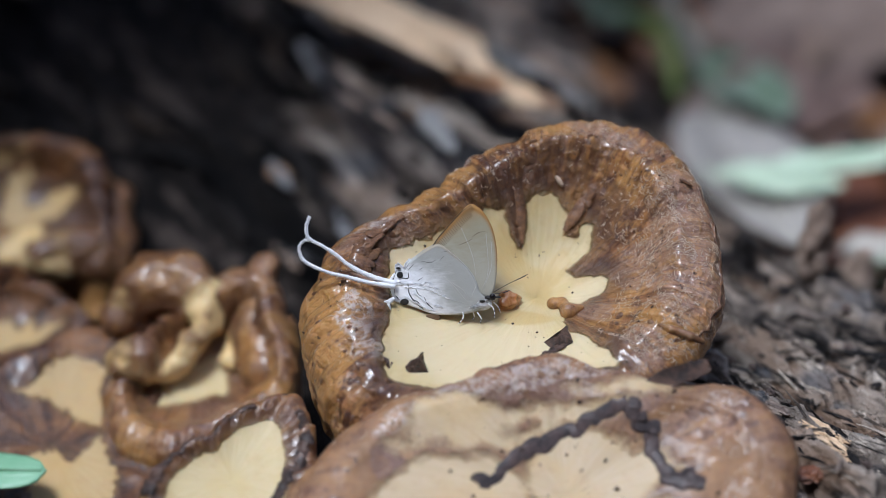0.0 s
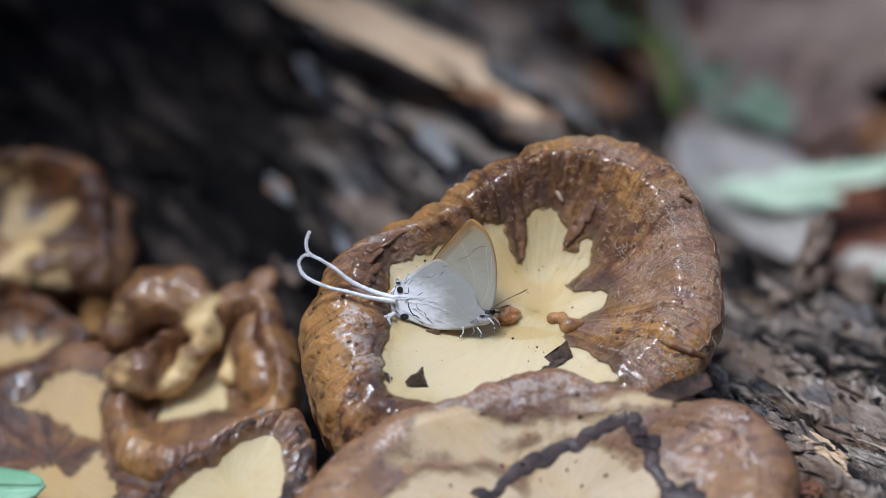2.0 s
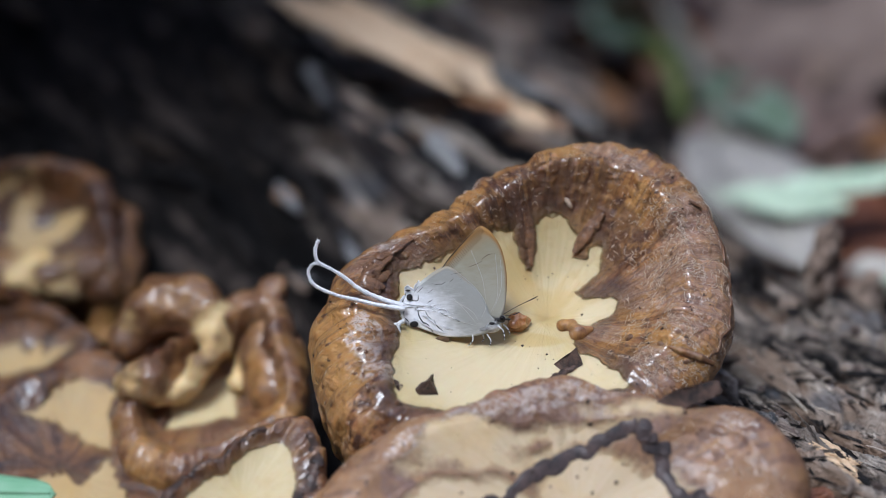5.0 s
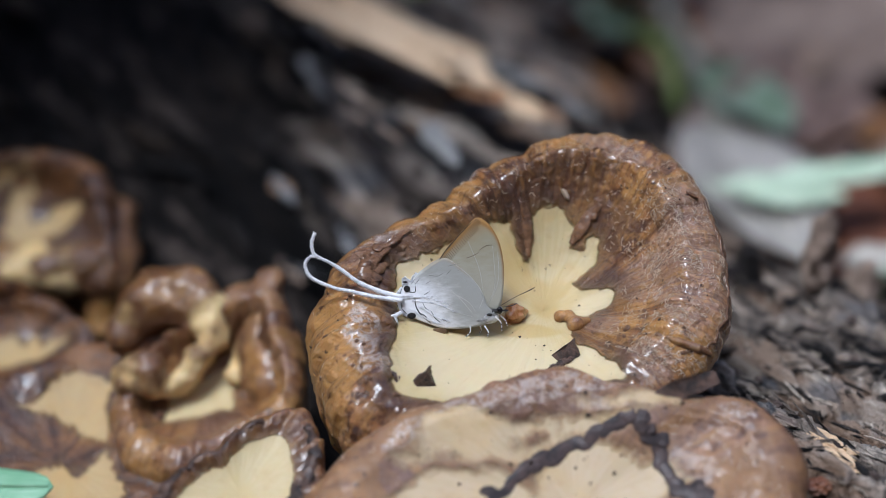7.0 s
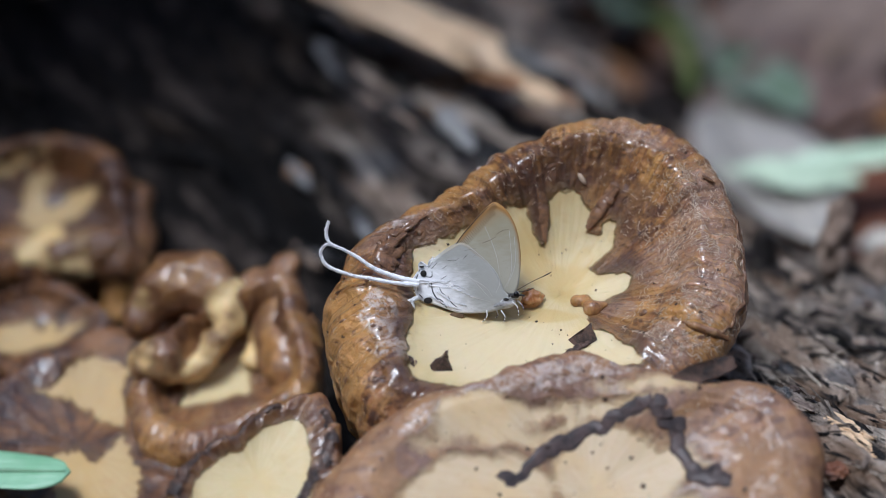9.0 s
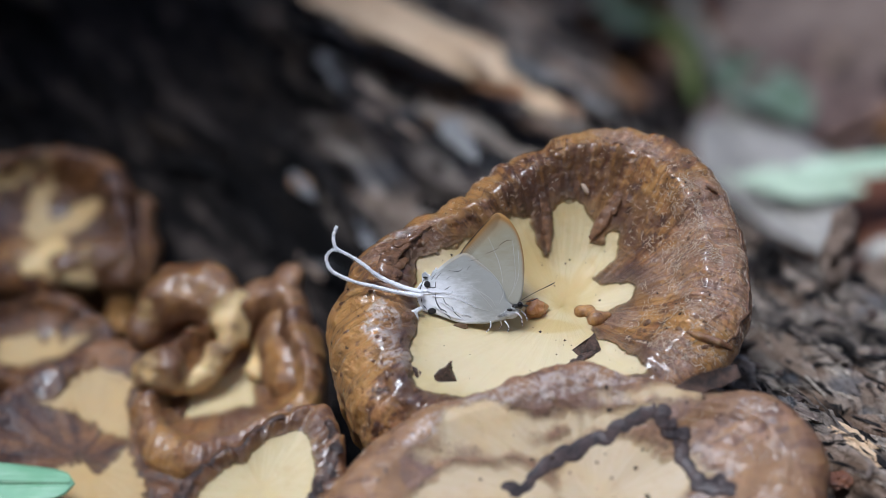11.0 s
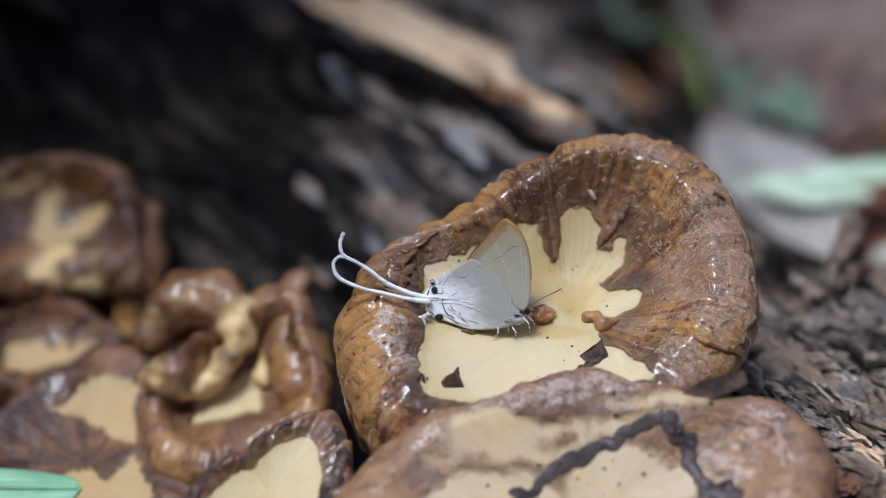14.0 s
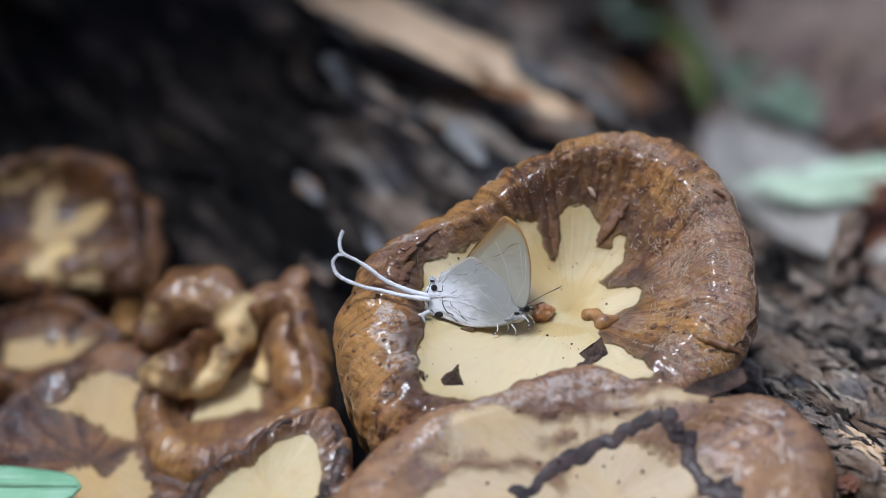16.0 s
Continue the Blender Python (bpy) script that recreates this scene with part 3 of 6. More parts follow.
             "S": [2] * 8, "D": [7] * 8, "B": [-0.3] * 8, "form": (0.2, 0.6, 0.95),
             "pleat": 0.3, "ragged": 4.0,
             "flesh": [(-9.9, 14.3), (-3.1, 18.6), (0.1, 23.4), (3.5, 26.0), (6.1, 23.4), (9.5, 19.8), (10.7, 3.4), (5.1, 7.5), (-1.3, 11.5), (-6.8, 12.8)],
             "flesh_patch": [(-4.5, -3.1), (1.1, -1.2), (5.1, -4.6), (9.9, 1.4), (13.5, -2.9), (14.6, -20), (-3.6, -20)]},
    "far": {"at": (-99.0, 96.3, -28.6, 32, 0, 0), "seed": 7.3, "ragged": 2.5, "warp": 0.7, "ribs": 26, "rib": 0.6, "wave": 1.0,
            "R": [17.9, 17.8, 19.3, 23.9, 22.1, 19.0, 17.1, 16.7, 16.3, 15.4, 14.3, 13.2, 12.7, 13.6, 14.4, 15.2, 16.7, 18.8, 21.0, 21.7, 21.2, 20.8, 19.5, 18.1],
            "H": [3, 3, 3.2, 3.9, 5.3, 7, 8.3, 9, 9.7, 10, 10, 10, 10, 10, 10, 10, 9.7, 9, 8.3, 7.3, 6.1, 4.9, 4.1, 3.2],
            "S": [3.7, 3.7, 3.9, 4.7, 4.4, 3.9, 3.6, 3.5, 3.4, 3.3, 3.1, 2.9, 2.9, 3.0, 3.2, 3.3, 3.5, 3.9, 4.2, 4.3, 4.3, 4.2, 4.0, 3.8], "D": [14] * 8, "B": [-0.3] * 8, "form": (0.1, 0.45, 0.9),
            "flesh": [(-7.1, -4.2), (-6.4, 3.6), (-3.9, 8.2), (0.0, 9.3), (0.4, 7.6), (-1.2, 3.5), (-0.6, 0.0), (3.8, 0.7), (5.7, 4.3), (10.0, 4.6), (13.2, 1.5), (10.9, 0.0), (6.2, -3.2), (1.0, -5.9), (-4.3, -6.0)],
            "flesh_patch": [(-14, 7), (-7.6, 9.7), (-2.0, 11.7), (1.1, 11.4), (-3.8, 10.5), (-7.8, 7.5), (-14, 4)], "flesh_streak": [(-6.3, -11.6), (1.4, -9.4), (2.3, -14.0), (-5.2, -16.3)]},
    "mid": {"at": (-98.8, 62.8, -44.8, 24, 0, 0), "seed": 8.8, "ragged": 2.0, "ribs": 24, "rib": 0.4, "wave": 0.6,
            "R": [13.8, 14.0, 14.2, 14.3, 15.0, 16.1, 17.1, 13.9, 11.3, 10.7, 10.2, 9.6, 9.0, 8.5, 9.0, 10.1, 11.3, 12.5, 13.2, 13.8, 14.4, 14.7, 14.4, 14.1],
            "H": [2, 2, 2, 2, 2.4, 3.2, 4, 4, 4, 4.2, 4.4, 4.6, 4.8, 4.9, 5, 5, 5, 5, 4.6, 4, 3.4, 2.9, 2.6, 2.3],
            "S": [2] * 8, "D": [8] * 8, "B": [0.7] * 8, "form": (0.15, 0.5, 0.92),
            "flesh": [(-8, -9), (-8, 0), (-3.7, 1.0), (-0.6, 2.4), (1.8, -1.1), (4.0, 1.8), (6.4, -1.6), (8.6, 1.8), (10.7, 0.0), (12.6, 1.5), (12.1, -0.3), (7.2, -4.5), (2.3, -6.8), (-2.6, -8.2)]},
}
# ---- end of cap forms


def cap_pose(sp):
    x, y, z, a, b, c = sp["at"]
    return pose(x * MM, y * MM, z * MM, a, b, c)


# ---- the ground and the log ----
GX, GY = 0.56, -0.83


def log_height(x, y):
    """Top of the decayed log, in mm, over the plan in mm."""
    x, y = np.asarray(x, float), np.asarray(y, float)
    sm = lambda v: v * v * (3 - 2 * v)
    left = sm(np.clip((45 - x) / 70, 0, 1)) * sm(np.clip((130 - y) / 90, 0, 1))
    edge = 112 - 0.30 * y - 20 * np.clip((y - 25) / 55, 0, 1) + 10 * np.sin(y / 33.0) + 5 * np.sin(y / 11.0 + 1)
    fall = np.clip((x - edge) / 45, 0, 1)
    rise = sm(np.clip((0.6 * (y - 150) - 0.75 * (x + 40)) / 220, 0, 1))
    fall = np.maximum(fall, np.clip(np.maximum(np.maximum(y - 400, -215 - y) / 70, (-265 - x + 14 * np.sin(y / 40.0)) / 60), 0, 1))
    a, c = x * GX + y * GY, x * -GY + y * GX
    near, back = np.clip((x - 40) / 18, 0, 1), np.exp(-((x - 14) / 62) ** 2) * np.clip((y - 78) / 50, 0, 1)
    z = -32 - 34 * left * (1 - sm(fall)) - 52 * sm(fall) + 90 * rise * (1 - sm(fall)) + 12 * np.exp(-((x + 8) ** 2 + (y - 165) ** 2) / (2 * 36 ** 2))
    z = z + 5 * np.exp(-((c - 39) / 9.5) ** 2) * np.clip((x - 40) / 10, 0, 1) * np.clip((45 - y) / 30, 0, 1)
    h1, e1, _ = split_wood(a, c, 8.5, 3)
    h2, e2, _ = split_wood(a, c, 3.1, 11)
    z = z + h1 * (2.0 + 3.8 * near + 3.0 * back) + h2 * (0.8 + 1.5 * near + 1.2 * back)
    z = z - (1.5 + 7.0 * near + 5.0 * back) * np.exp(-(e1 / 0.11) ** 2) - (0.5 + 2.2 * near) * np.exp(-(e2 / 0.13) ** 2)
    return z + crumble(a, c) * (0.8 + 0.9 * near)


def split_wood(a, c, width, seed):
    """Long strips of split wood along a: their height (-1..1), the distance from a split (0..0.5) and a random tone (-1..1)."""
    w = c / width + 0.9 * grain3(a / (9 * width), c / (3.5 * width), seed + 0.5) + 0.25 * grain3(a / (1.6 * width), c / width, seed + 4.5)
    i = np.floor(w).astype(int)
    f = w - i
    brk = np.floor(a / (5.5 * width) + 2.3 * LATTICE[(i * 5) % 32, (i * 11 + 3) % 32, seed % 32] + 0.35 * grain3(a / width, c / (0.6 * width), 2.5)).astype(int)
    tone = LATTICE[(i * 7 + 3) % 32, (brk * 9 + i) % 32, (seed + 5) % 32]
    h = 0.75 * grain3(a / (5 * width) + i * 3.71, i * 0.618, seed + 7.5) + 0.55 * tone + 0.25 * (f - 0.5)
    return h, np.minimum(f, 1 - f), tone


def crumble(a, c):
    """Ridged layered relief, drawn out along the grain, 0..1 or so."""
    out, amp, f = 0, 1.0, 0.16
    for k in range(6):
        u, v = a * f * 0.38 + 3.1 * k, c * f + 1.7 * k
        n = np.sin(u + 1.8 * np.sin(v * 0.9 + k)) * np.sin(v + 1.7 * np.sin(u * 1.1 - k) + 0.6 * np.sin(2.3 * u + 1.9 * v))
        out = out + amp * (1 - np.abs(n)) ** 2
        amp, f = amp * 0.56, f * 1.97
    return out - 1.1


def rotten_log():
    xs = np.concatenate([np.linspace(-330, -150, 70, endpoint=False), np.linspace(-150, 40, 170, endpoint=False), np.linspace(40, 130, 190, endpoint=False), np.linspace(130, 190, 40)])
    ys = np.concatenate([np.linspace(-260, -85, 60, endpoint=False), np.linspace(-85, 110, 360, endpoint=False), np.linspace(110, 280, 170, endpoint=False), np.linspace(280, 480, 80)])
    x, y = np.meshgrid(xs, ys, indexing="ij")
    z = log_height(x, y)
    a, c = x * GX + y * GY, x * -GY + y * GX
    z = z + 0.7 * crumble(a * 2.2 + 5, c * 2.2)
    v = np.stack([x, y, z], 2).reshape(-1, 3) * MM
    log = thing("rotten_log", (0, 0, -0.08), "decayed black wet log with split fibrous wood", "log")
    v[:, 2] += 0.08
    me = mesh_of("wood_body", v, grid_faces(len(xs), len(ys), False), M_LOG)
    # low at the left and behind, so the colour carries the shade there
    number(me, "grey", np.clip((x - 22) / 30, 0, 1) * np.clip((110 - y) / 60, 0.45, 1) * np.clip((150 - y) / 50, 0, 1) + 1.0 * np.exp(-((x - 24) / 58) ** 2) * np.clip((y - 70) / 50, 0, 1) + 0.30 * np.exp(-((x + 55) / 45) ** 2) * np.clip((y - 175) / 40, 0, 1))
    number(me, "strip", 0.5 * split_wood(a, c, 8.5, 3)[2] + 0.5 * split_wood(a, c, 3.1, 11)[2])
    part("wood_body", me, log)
    return log


LOG = rotten_log()


def forest_floor():
    n = 160
    t = np.linspace(-1, 1, n)
    s = np.sign(t) * (0.6 * np.abs(t) + 60 * np.abs(t) ** 9)
    x, y = np.meshgrid(s, s + 0.3, indexing="ij")
    z = -0.082 + 0.006 * sway(x, y, 14.0) * np.exp(-np.hypot(x, y) / 3)
    ground = new("ground", mesh_of("ground", np.stack([x, y, z], 2).reshape(-1, 3), grid_faces(n, n, False), M_SOIL))
    tagged(ground, "brown forest soil under leaf litter", "ground", kind="structure")


forest_floor()


def big_trunk():
    """A trunk whose flared foot meets the log; its lean, out of view, is added to shade the back left."""
    n, m = 90, 80
    th, h = np.meshgrid(np.linspace(0, 2 * math.pi, n, endpoint=False), np.linspace(0, 1, m) ** 1.6, indexing="ij")
    z = h * 3.4
    r = 0.19 + 0.10 * np.exp(-z * 7) * (1 + 0.4 * np.sin(5 * th + 1)) + 0.012 * np.abs(np.sin(13 * th + 2 * np.sin(h * 9))) + 0.006 * sway(th * 3, h * 6, 4)
    lean = 1 - np.exp(-z / 0.18)
    v = np.stack([r * np.cos(th) + 0.11 * lean, r * np.sin(th) - 0.37 * lean, z], 2).reshape(-1, 3)
    tree = thing("tree_trunk", (-0.404, 0.506, -0.085), "dark wet tree trunk with flared foot, its unseen lean added to shade the log", "tree")
    part("trunk", mesh_of("trunk", v, grid_faces(n, m, True) + [tuple(i * m + m - 1 for i in range(n))], M_TRUNK), tree)


big_trunk()


def forest_edge():
    """An unseen wall in dim forest colours, added to cut low sky light; it leaves the sky open overhead."""
    n, m = 120, 24
    th, h = np.meshgrid(np.linspace(0, 2 * math.pi, n, endpoint=False), np.linspace(0, 1, m), indexing="ij")
    r = 7.0 + 0.7 * np.sin(th * 9 + 2 * np.sin(h * 5)) + 0.3 * np.sin(th * 31 + h * 7) - 1.6 * h ** 2
    v = np.stack([r * np.cos(th), r * np.sin(th), -0.3 + 5.2 * h * (1 + 0.10 * np.sin(th * 7) + 0.06 * np.sin(th * 17))], 2).reshape(-1, 3)
    wall = new("backdrop", mesh_of("backdrop", v, grid_faces(n, m, True), M_FOREST))
    tagged(wall, "unseen green-brown forest wall, added to cut low sky light", "forest", kind="structure")


forest_edge()


# ---- mushrooms ----
SURF = {}


def spot(name, th, col):
    """World place and outward direction on a cap, by angle and profile step."""
    g, m = SURF[name]
    i, j = int(round((th + 90) / 360 * len(g["th"]))) % len(g["th"]), int(np.argmin(np.abs(g["col"] - col)))
    P = g["P"]
    i2, j2 = (i + 1) % len(P), min(j + 1, P.shape[1] - 1)
    i1, j1 = i - 1, max(j - 1, 0)
    nrm = Vector(np.cross(P[i, j2] - P[i, j1], P[i2, j] - P[i1, j])).normalized()
    return m @ Vector(P[i, j] * MM), m.to_3x3() @ nrm


def mushroom(key, label, nt, per, skin=M_CAP):
    sp = CAPS[key]
    g = cap_grid(sp, nt, per)
    m = cap_pose(sp)
    SURF[key] = (g, m)
    base = -0.28 * np.mean(sp["R"])
    top = m @ Vector((0, 0, base * MM))
    foot_xy = (top.x + (0.0), top.y + 0.012)
    foot = Vector((*foot_xy, float(log_height(foot_xy[0] / MM, foot_xy[1] / MM)) * MM - 0.002))
    shroom = thing("mushroom", foot, label, "mushroom", "mushroom cluster")
    P = g["P"].reshape(-1, 3) * MM
    W = P @ np.array(m.to_3x3()).T + np.array(m.translation) - np.array(foot)
    me = mesh_of("cap", W, grid_faces(*g["P"].shape[:2], True), skin)
    number(me, "skin", g["skin"])
    for key, values in g["tones"].items():
        number(me, key, values)
    ang = np.repeat(np.radians(g["th"])[:, None], len(g["col"]), 1)
    pol = np.stack([np.cos(ang), np.sin(ang), g["run"] / np.max(sp["R"])], 2)
    me.attributes.new("polar", "FLOAT_VECTOR", "POINT").data.foreach_set("vector", pol.astype(np.float32).ravel())
    cap = part("cap", me, shroom)
    rr = 0.17 * np.mean(sp["R"]) * MM
    t = np.array(top - foot)
    v, f = tube([t + [0, 0, 0.003], t * 0.6 + [0.001, 0.001, 0], t * 0.25, [0, 0, -0.003]], [rr * 1.15, rr * 0.9, rr * 0.85, rr * 1.1], 14, 18, wobble=0.06)
    part("stem", mesh_of("stem", v, f, M_STEM), shroom)
    return shroom, cap


def curls(key, shroom, count, lo, hi, seed, size=1.0, arc=(-90, 270)):
    """Pale skin fibrils and scales that stand up on the brown rim, as one tangle; partly in place of wet glints."""
    rng = np.random.default_rng(seed)
    pieces = []
    foot = np.array(shroom.location)
    sp = CAPS[key]
    while len(pieces) < count:
        th, col = rng.uniform(*arc), rng.uniform(lo, hi)
        g, m = SURF[key]
        i, j = int((th + 90) / 360 * len(g["th"])) % len(g["th"]), int(np.argmin(np.abs(g["col"] - col)))
        if g["skin"][i, j] < 1.5:
            continue
        p, n = spot(key, th, col)
        p, n = np.array(p) - foot, np.array(n)
        a = np.cross(n, rng.normal(size=3))
        a /= np.linalg.norm(a)
        b = np.cross(n, a)
        if grain3(*(np.array(p) / MM * 0.28 + seed)) < -0.15:
            continue
        L = rng.uniform(0.4, 1.5) * MM * size
        c = rng.uniform(-1, 1) * 0.8
        ctrl = [p - a * L * 0.5, p + n * 0.06 * MM * size, p + a * L * 0.45 + b * L * 0.35 * c + n * 0.05 * MM, p + a * L * 0.6 + b * L * c - n * 0.04 * MM]
        pieces.append(tube(ctrl, [0.02 * MM, 0.075 * MM * size, 0.062 * MM * size, 0.015 * MM], 7, 4, seed=len(pieces)))
    v, f = joined(pieces)
    tagged(part("fuzz", mesh_of("fuzz", v, f, M_CURL), shroom, "pale curled fibrils"), kind="stuff")


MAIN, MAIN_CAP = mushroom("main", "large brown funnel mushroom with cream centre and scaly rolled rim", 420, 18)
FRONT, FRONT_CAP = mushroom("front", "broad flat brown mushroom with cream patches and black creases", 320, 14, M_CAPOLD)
LOW, LOW_CAP = mushroom("low", "small cream mushroom with torn dark brown edge", 220, 10, M_RIM)
CURLED, CURLED_CAP = mushroom("curl", "curled brown mushroom with pale cream hollow", 240, 10, M_RIM)
FLAT, FLAT_CAP = mushroom("flat", "flat tan mushroom with brown blotched rim", 220, 10, M_CAPDARK)
FAR, FAR_CAP = mushroom("far", "folded brown mushroom with yellow centre", 200, 10, M_CAPDARK)
MID, MID_CAP = mushroom("mid", "small cream and brown mushroom", 160, 8, M_CAPDARK)
curls("main", MAIN, 200, 2.0, 6.5, 5)
curls("main", MAIN, 1200, 1.5, 5.6, 6, 0.95, (-50, 45))
curls("main", MAIN, 160, 1.8, 5.6, 8, 0.7, (45, 80))
curls("main", MAIN, 90, 1.6, 4.6, 7, 0.7, (75, 160))


# ---- surface details of the mushrooms ----
def along(key, shroom, path, lift):
    """Places over a cap, relative to its mushroom, for a path of (angle, profile step)."""
    out = []
    for th, col in path:
        p, n = spot(key, th, col)
        out.append(np.array(p + n * lift * MM - shroom.location))
    return out


def flap(name, key, shroom, path, radii, mat, label="", lift=0.25, flat=0.38, seed=1, wobble=0.10, jag=1.0):
    """A ragged strip of torn skin that lies on a cap."""
    rng = np.random.default_rng(seed + 70)
    fine = curve_points(path, 4 * len(path))
    fine[1:-1] += rng.normal(size=fine[1:-1].shape) * np.array([0.9, 0.035]) * jag
    ctrl = along(key, shroom, [tuple(q) for q in fine], lift)
    radii = [r * rng.uniform(0.86, 1.16) for r in np.interp(np.linspace(0, 1, len(fine)), np.linspace(0, 1, len(radii)), radii)]
    _, n = spot(key, *path[len(path) // 2])
    v, f = tube(ctrl, [r * MM for r in radii], 14 * len(path), 11, flat, wobble, seed, tuple(n))
    part(name, mesh_of(name, v, f, mat), shroom, label)


flap("skin_flap", "main", MAIN, [(103, 2.3), (101.5, 1.95), (103, 1.6), (105.5, 1.3)], [0.7, 1.1, 1.05, 0.3], M_FLAP, "hanging tongue of brown skin", 0.35, 0.4, 1, 0.12, 0.6)
flap("skin_flap", "main", MAIN, [(58, 2.0), (62.0, 1.65), (66.5, 1.34)], [0.7, 1.4, 0.6], M_FLAP, "hanging tongue of brown skin", 0.25, 0.35, 2, 0.12, 0.6)
flap("skin_edge", "main", MAIN, [(38, 5.0), (26, 5.2), (15, 5.3), (4, 5.4), (-8, 5.4), (-20, 5.3), (-31, 5.1)], [0.2, 0.5, 0.55, 0.5, 0.45, 0.5, 0.3], M_FLAP, "dark thin outer edge of the cap", 0.0, 0.7, 44, 0.3, 1.2)
flap("skin_flap", "main", MAIN, [(172, 3.35), (178.8, 3.2), (182, 2.8)], [0.8, 1.7, 0.9], M_FLAP, "dark wet fold of skin", 0.15, 0.35, 4)
flap("skin_flap", "main", MAIN, [(167, 3.1), (173, 3.35), (179, 3.55), (184, 3.4)], [0.5, 1.3, 1.2, 0.6], M_FLAP, "dark wet fold of skin", 0.15, 0.4, 51)
flap("skin_flap", "main", MAIN, [(174, 2.78), (178, 2.95), (183, 3.1)], [0.5, 1.0, 0.6], M_FLAP, "dark wet fold of skin", 0.15, 0.4, 52)
flap("skin_flap", "main", MAIN, [(158, 3.5), (163, 3.3), (169, 3.6), (173, 4.0)], [0.3, 0.8, 0.9, 0.5], M_FLAP, "dark wet fold of skin", 0.05, 0.4, 53)
flap("crease", "front", FRONT, [(171.6, 1.17), (168.0, 1.0), (142.8, 1.17), (114.0, 1.25), (84.0, 1.5), (66.0, 2.12), (55.2, 2.67)], [1.8, 1.0, 1.3, 1.6, 1.4, 1.5, 1.5], M_CREASE, "black ragged crease", 0.0, 0.15, 5, 0.06, 1.0)
flap("crease", "front", FRONT, [(55.2, 2.67), (43.2, 2.04), (27.6, 1.5), (15.6, 1.42), (6.0, 1.5)], [1.5, 1.7, 1.3, 1.1, 1.1], M_CREASE, "black ragged crease", 0.0, 0.15, 6, 0.06, 1.0)
flap("crease", "front", FRONT, [(15.6, 1.42), (7.2, 1.5), (4.8, 1.75), (2.4, 2.04)], [0.8, 1.4, 1.8, 1.3], M_CREASE, "black ragged crease", 0.0, 0.18, 16, 0.06, 1.0)
flap("torn_edge", "low", LOW, [(200, 4.3), (185, 4.2), (168, 4.1), (140, 4.0), (118, 3.9), (95, 3.9), (76, 3.8)], [1.4, 1.2, 0.6, 0.4, 0.35, 0.4, 0.6], M_DARKFLAP, "blackened torn edge", 0.0, 0.3, 8, 0.3, 1.6)
flap("torn_edge", "low", LOW, [(49, 3.9), (30, 3.6), (14, 2.6), (-6, 1.9), (-30, 1.7), (-50, 2.2)], [0.6, 1.2, 1.1, 1.0, 0.9, 0.8], M_DARKFLAP, "blackened torn edge", 0.1, 0.3, 9, 0.35, 2.2)


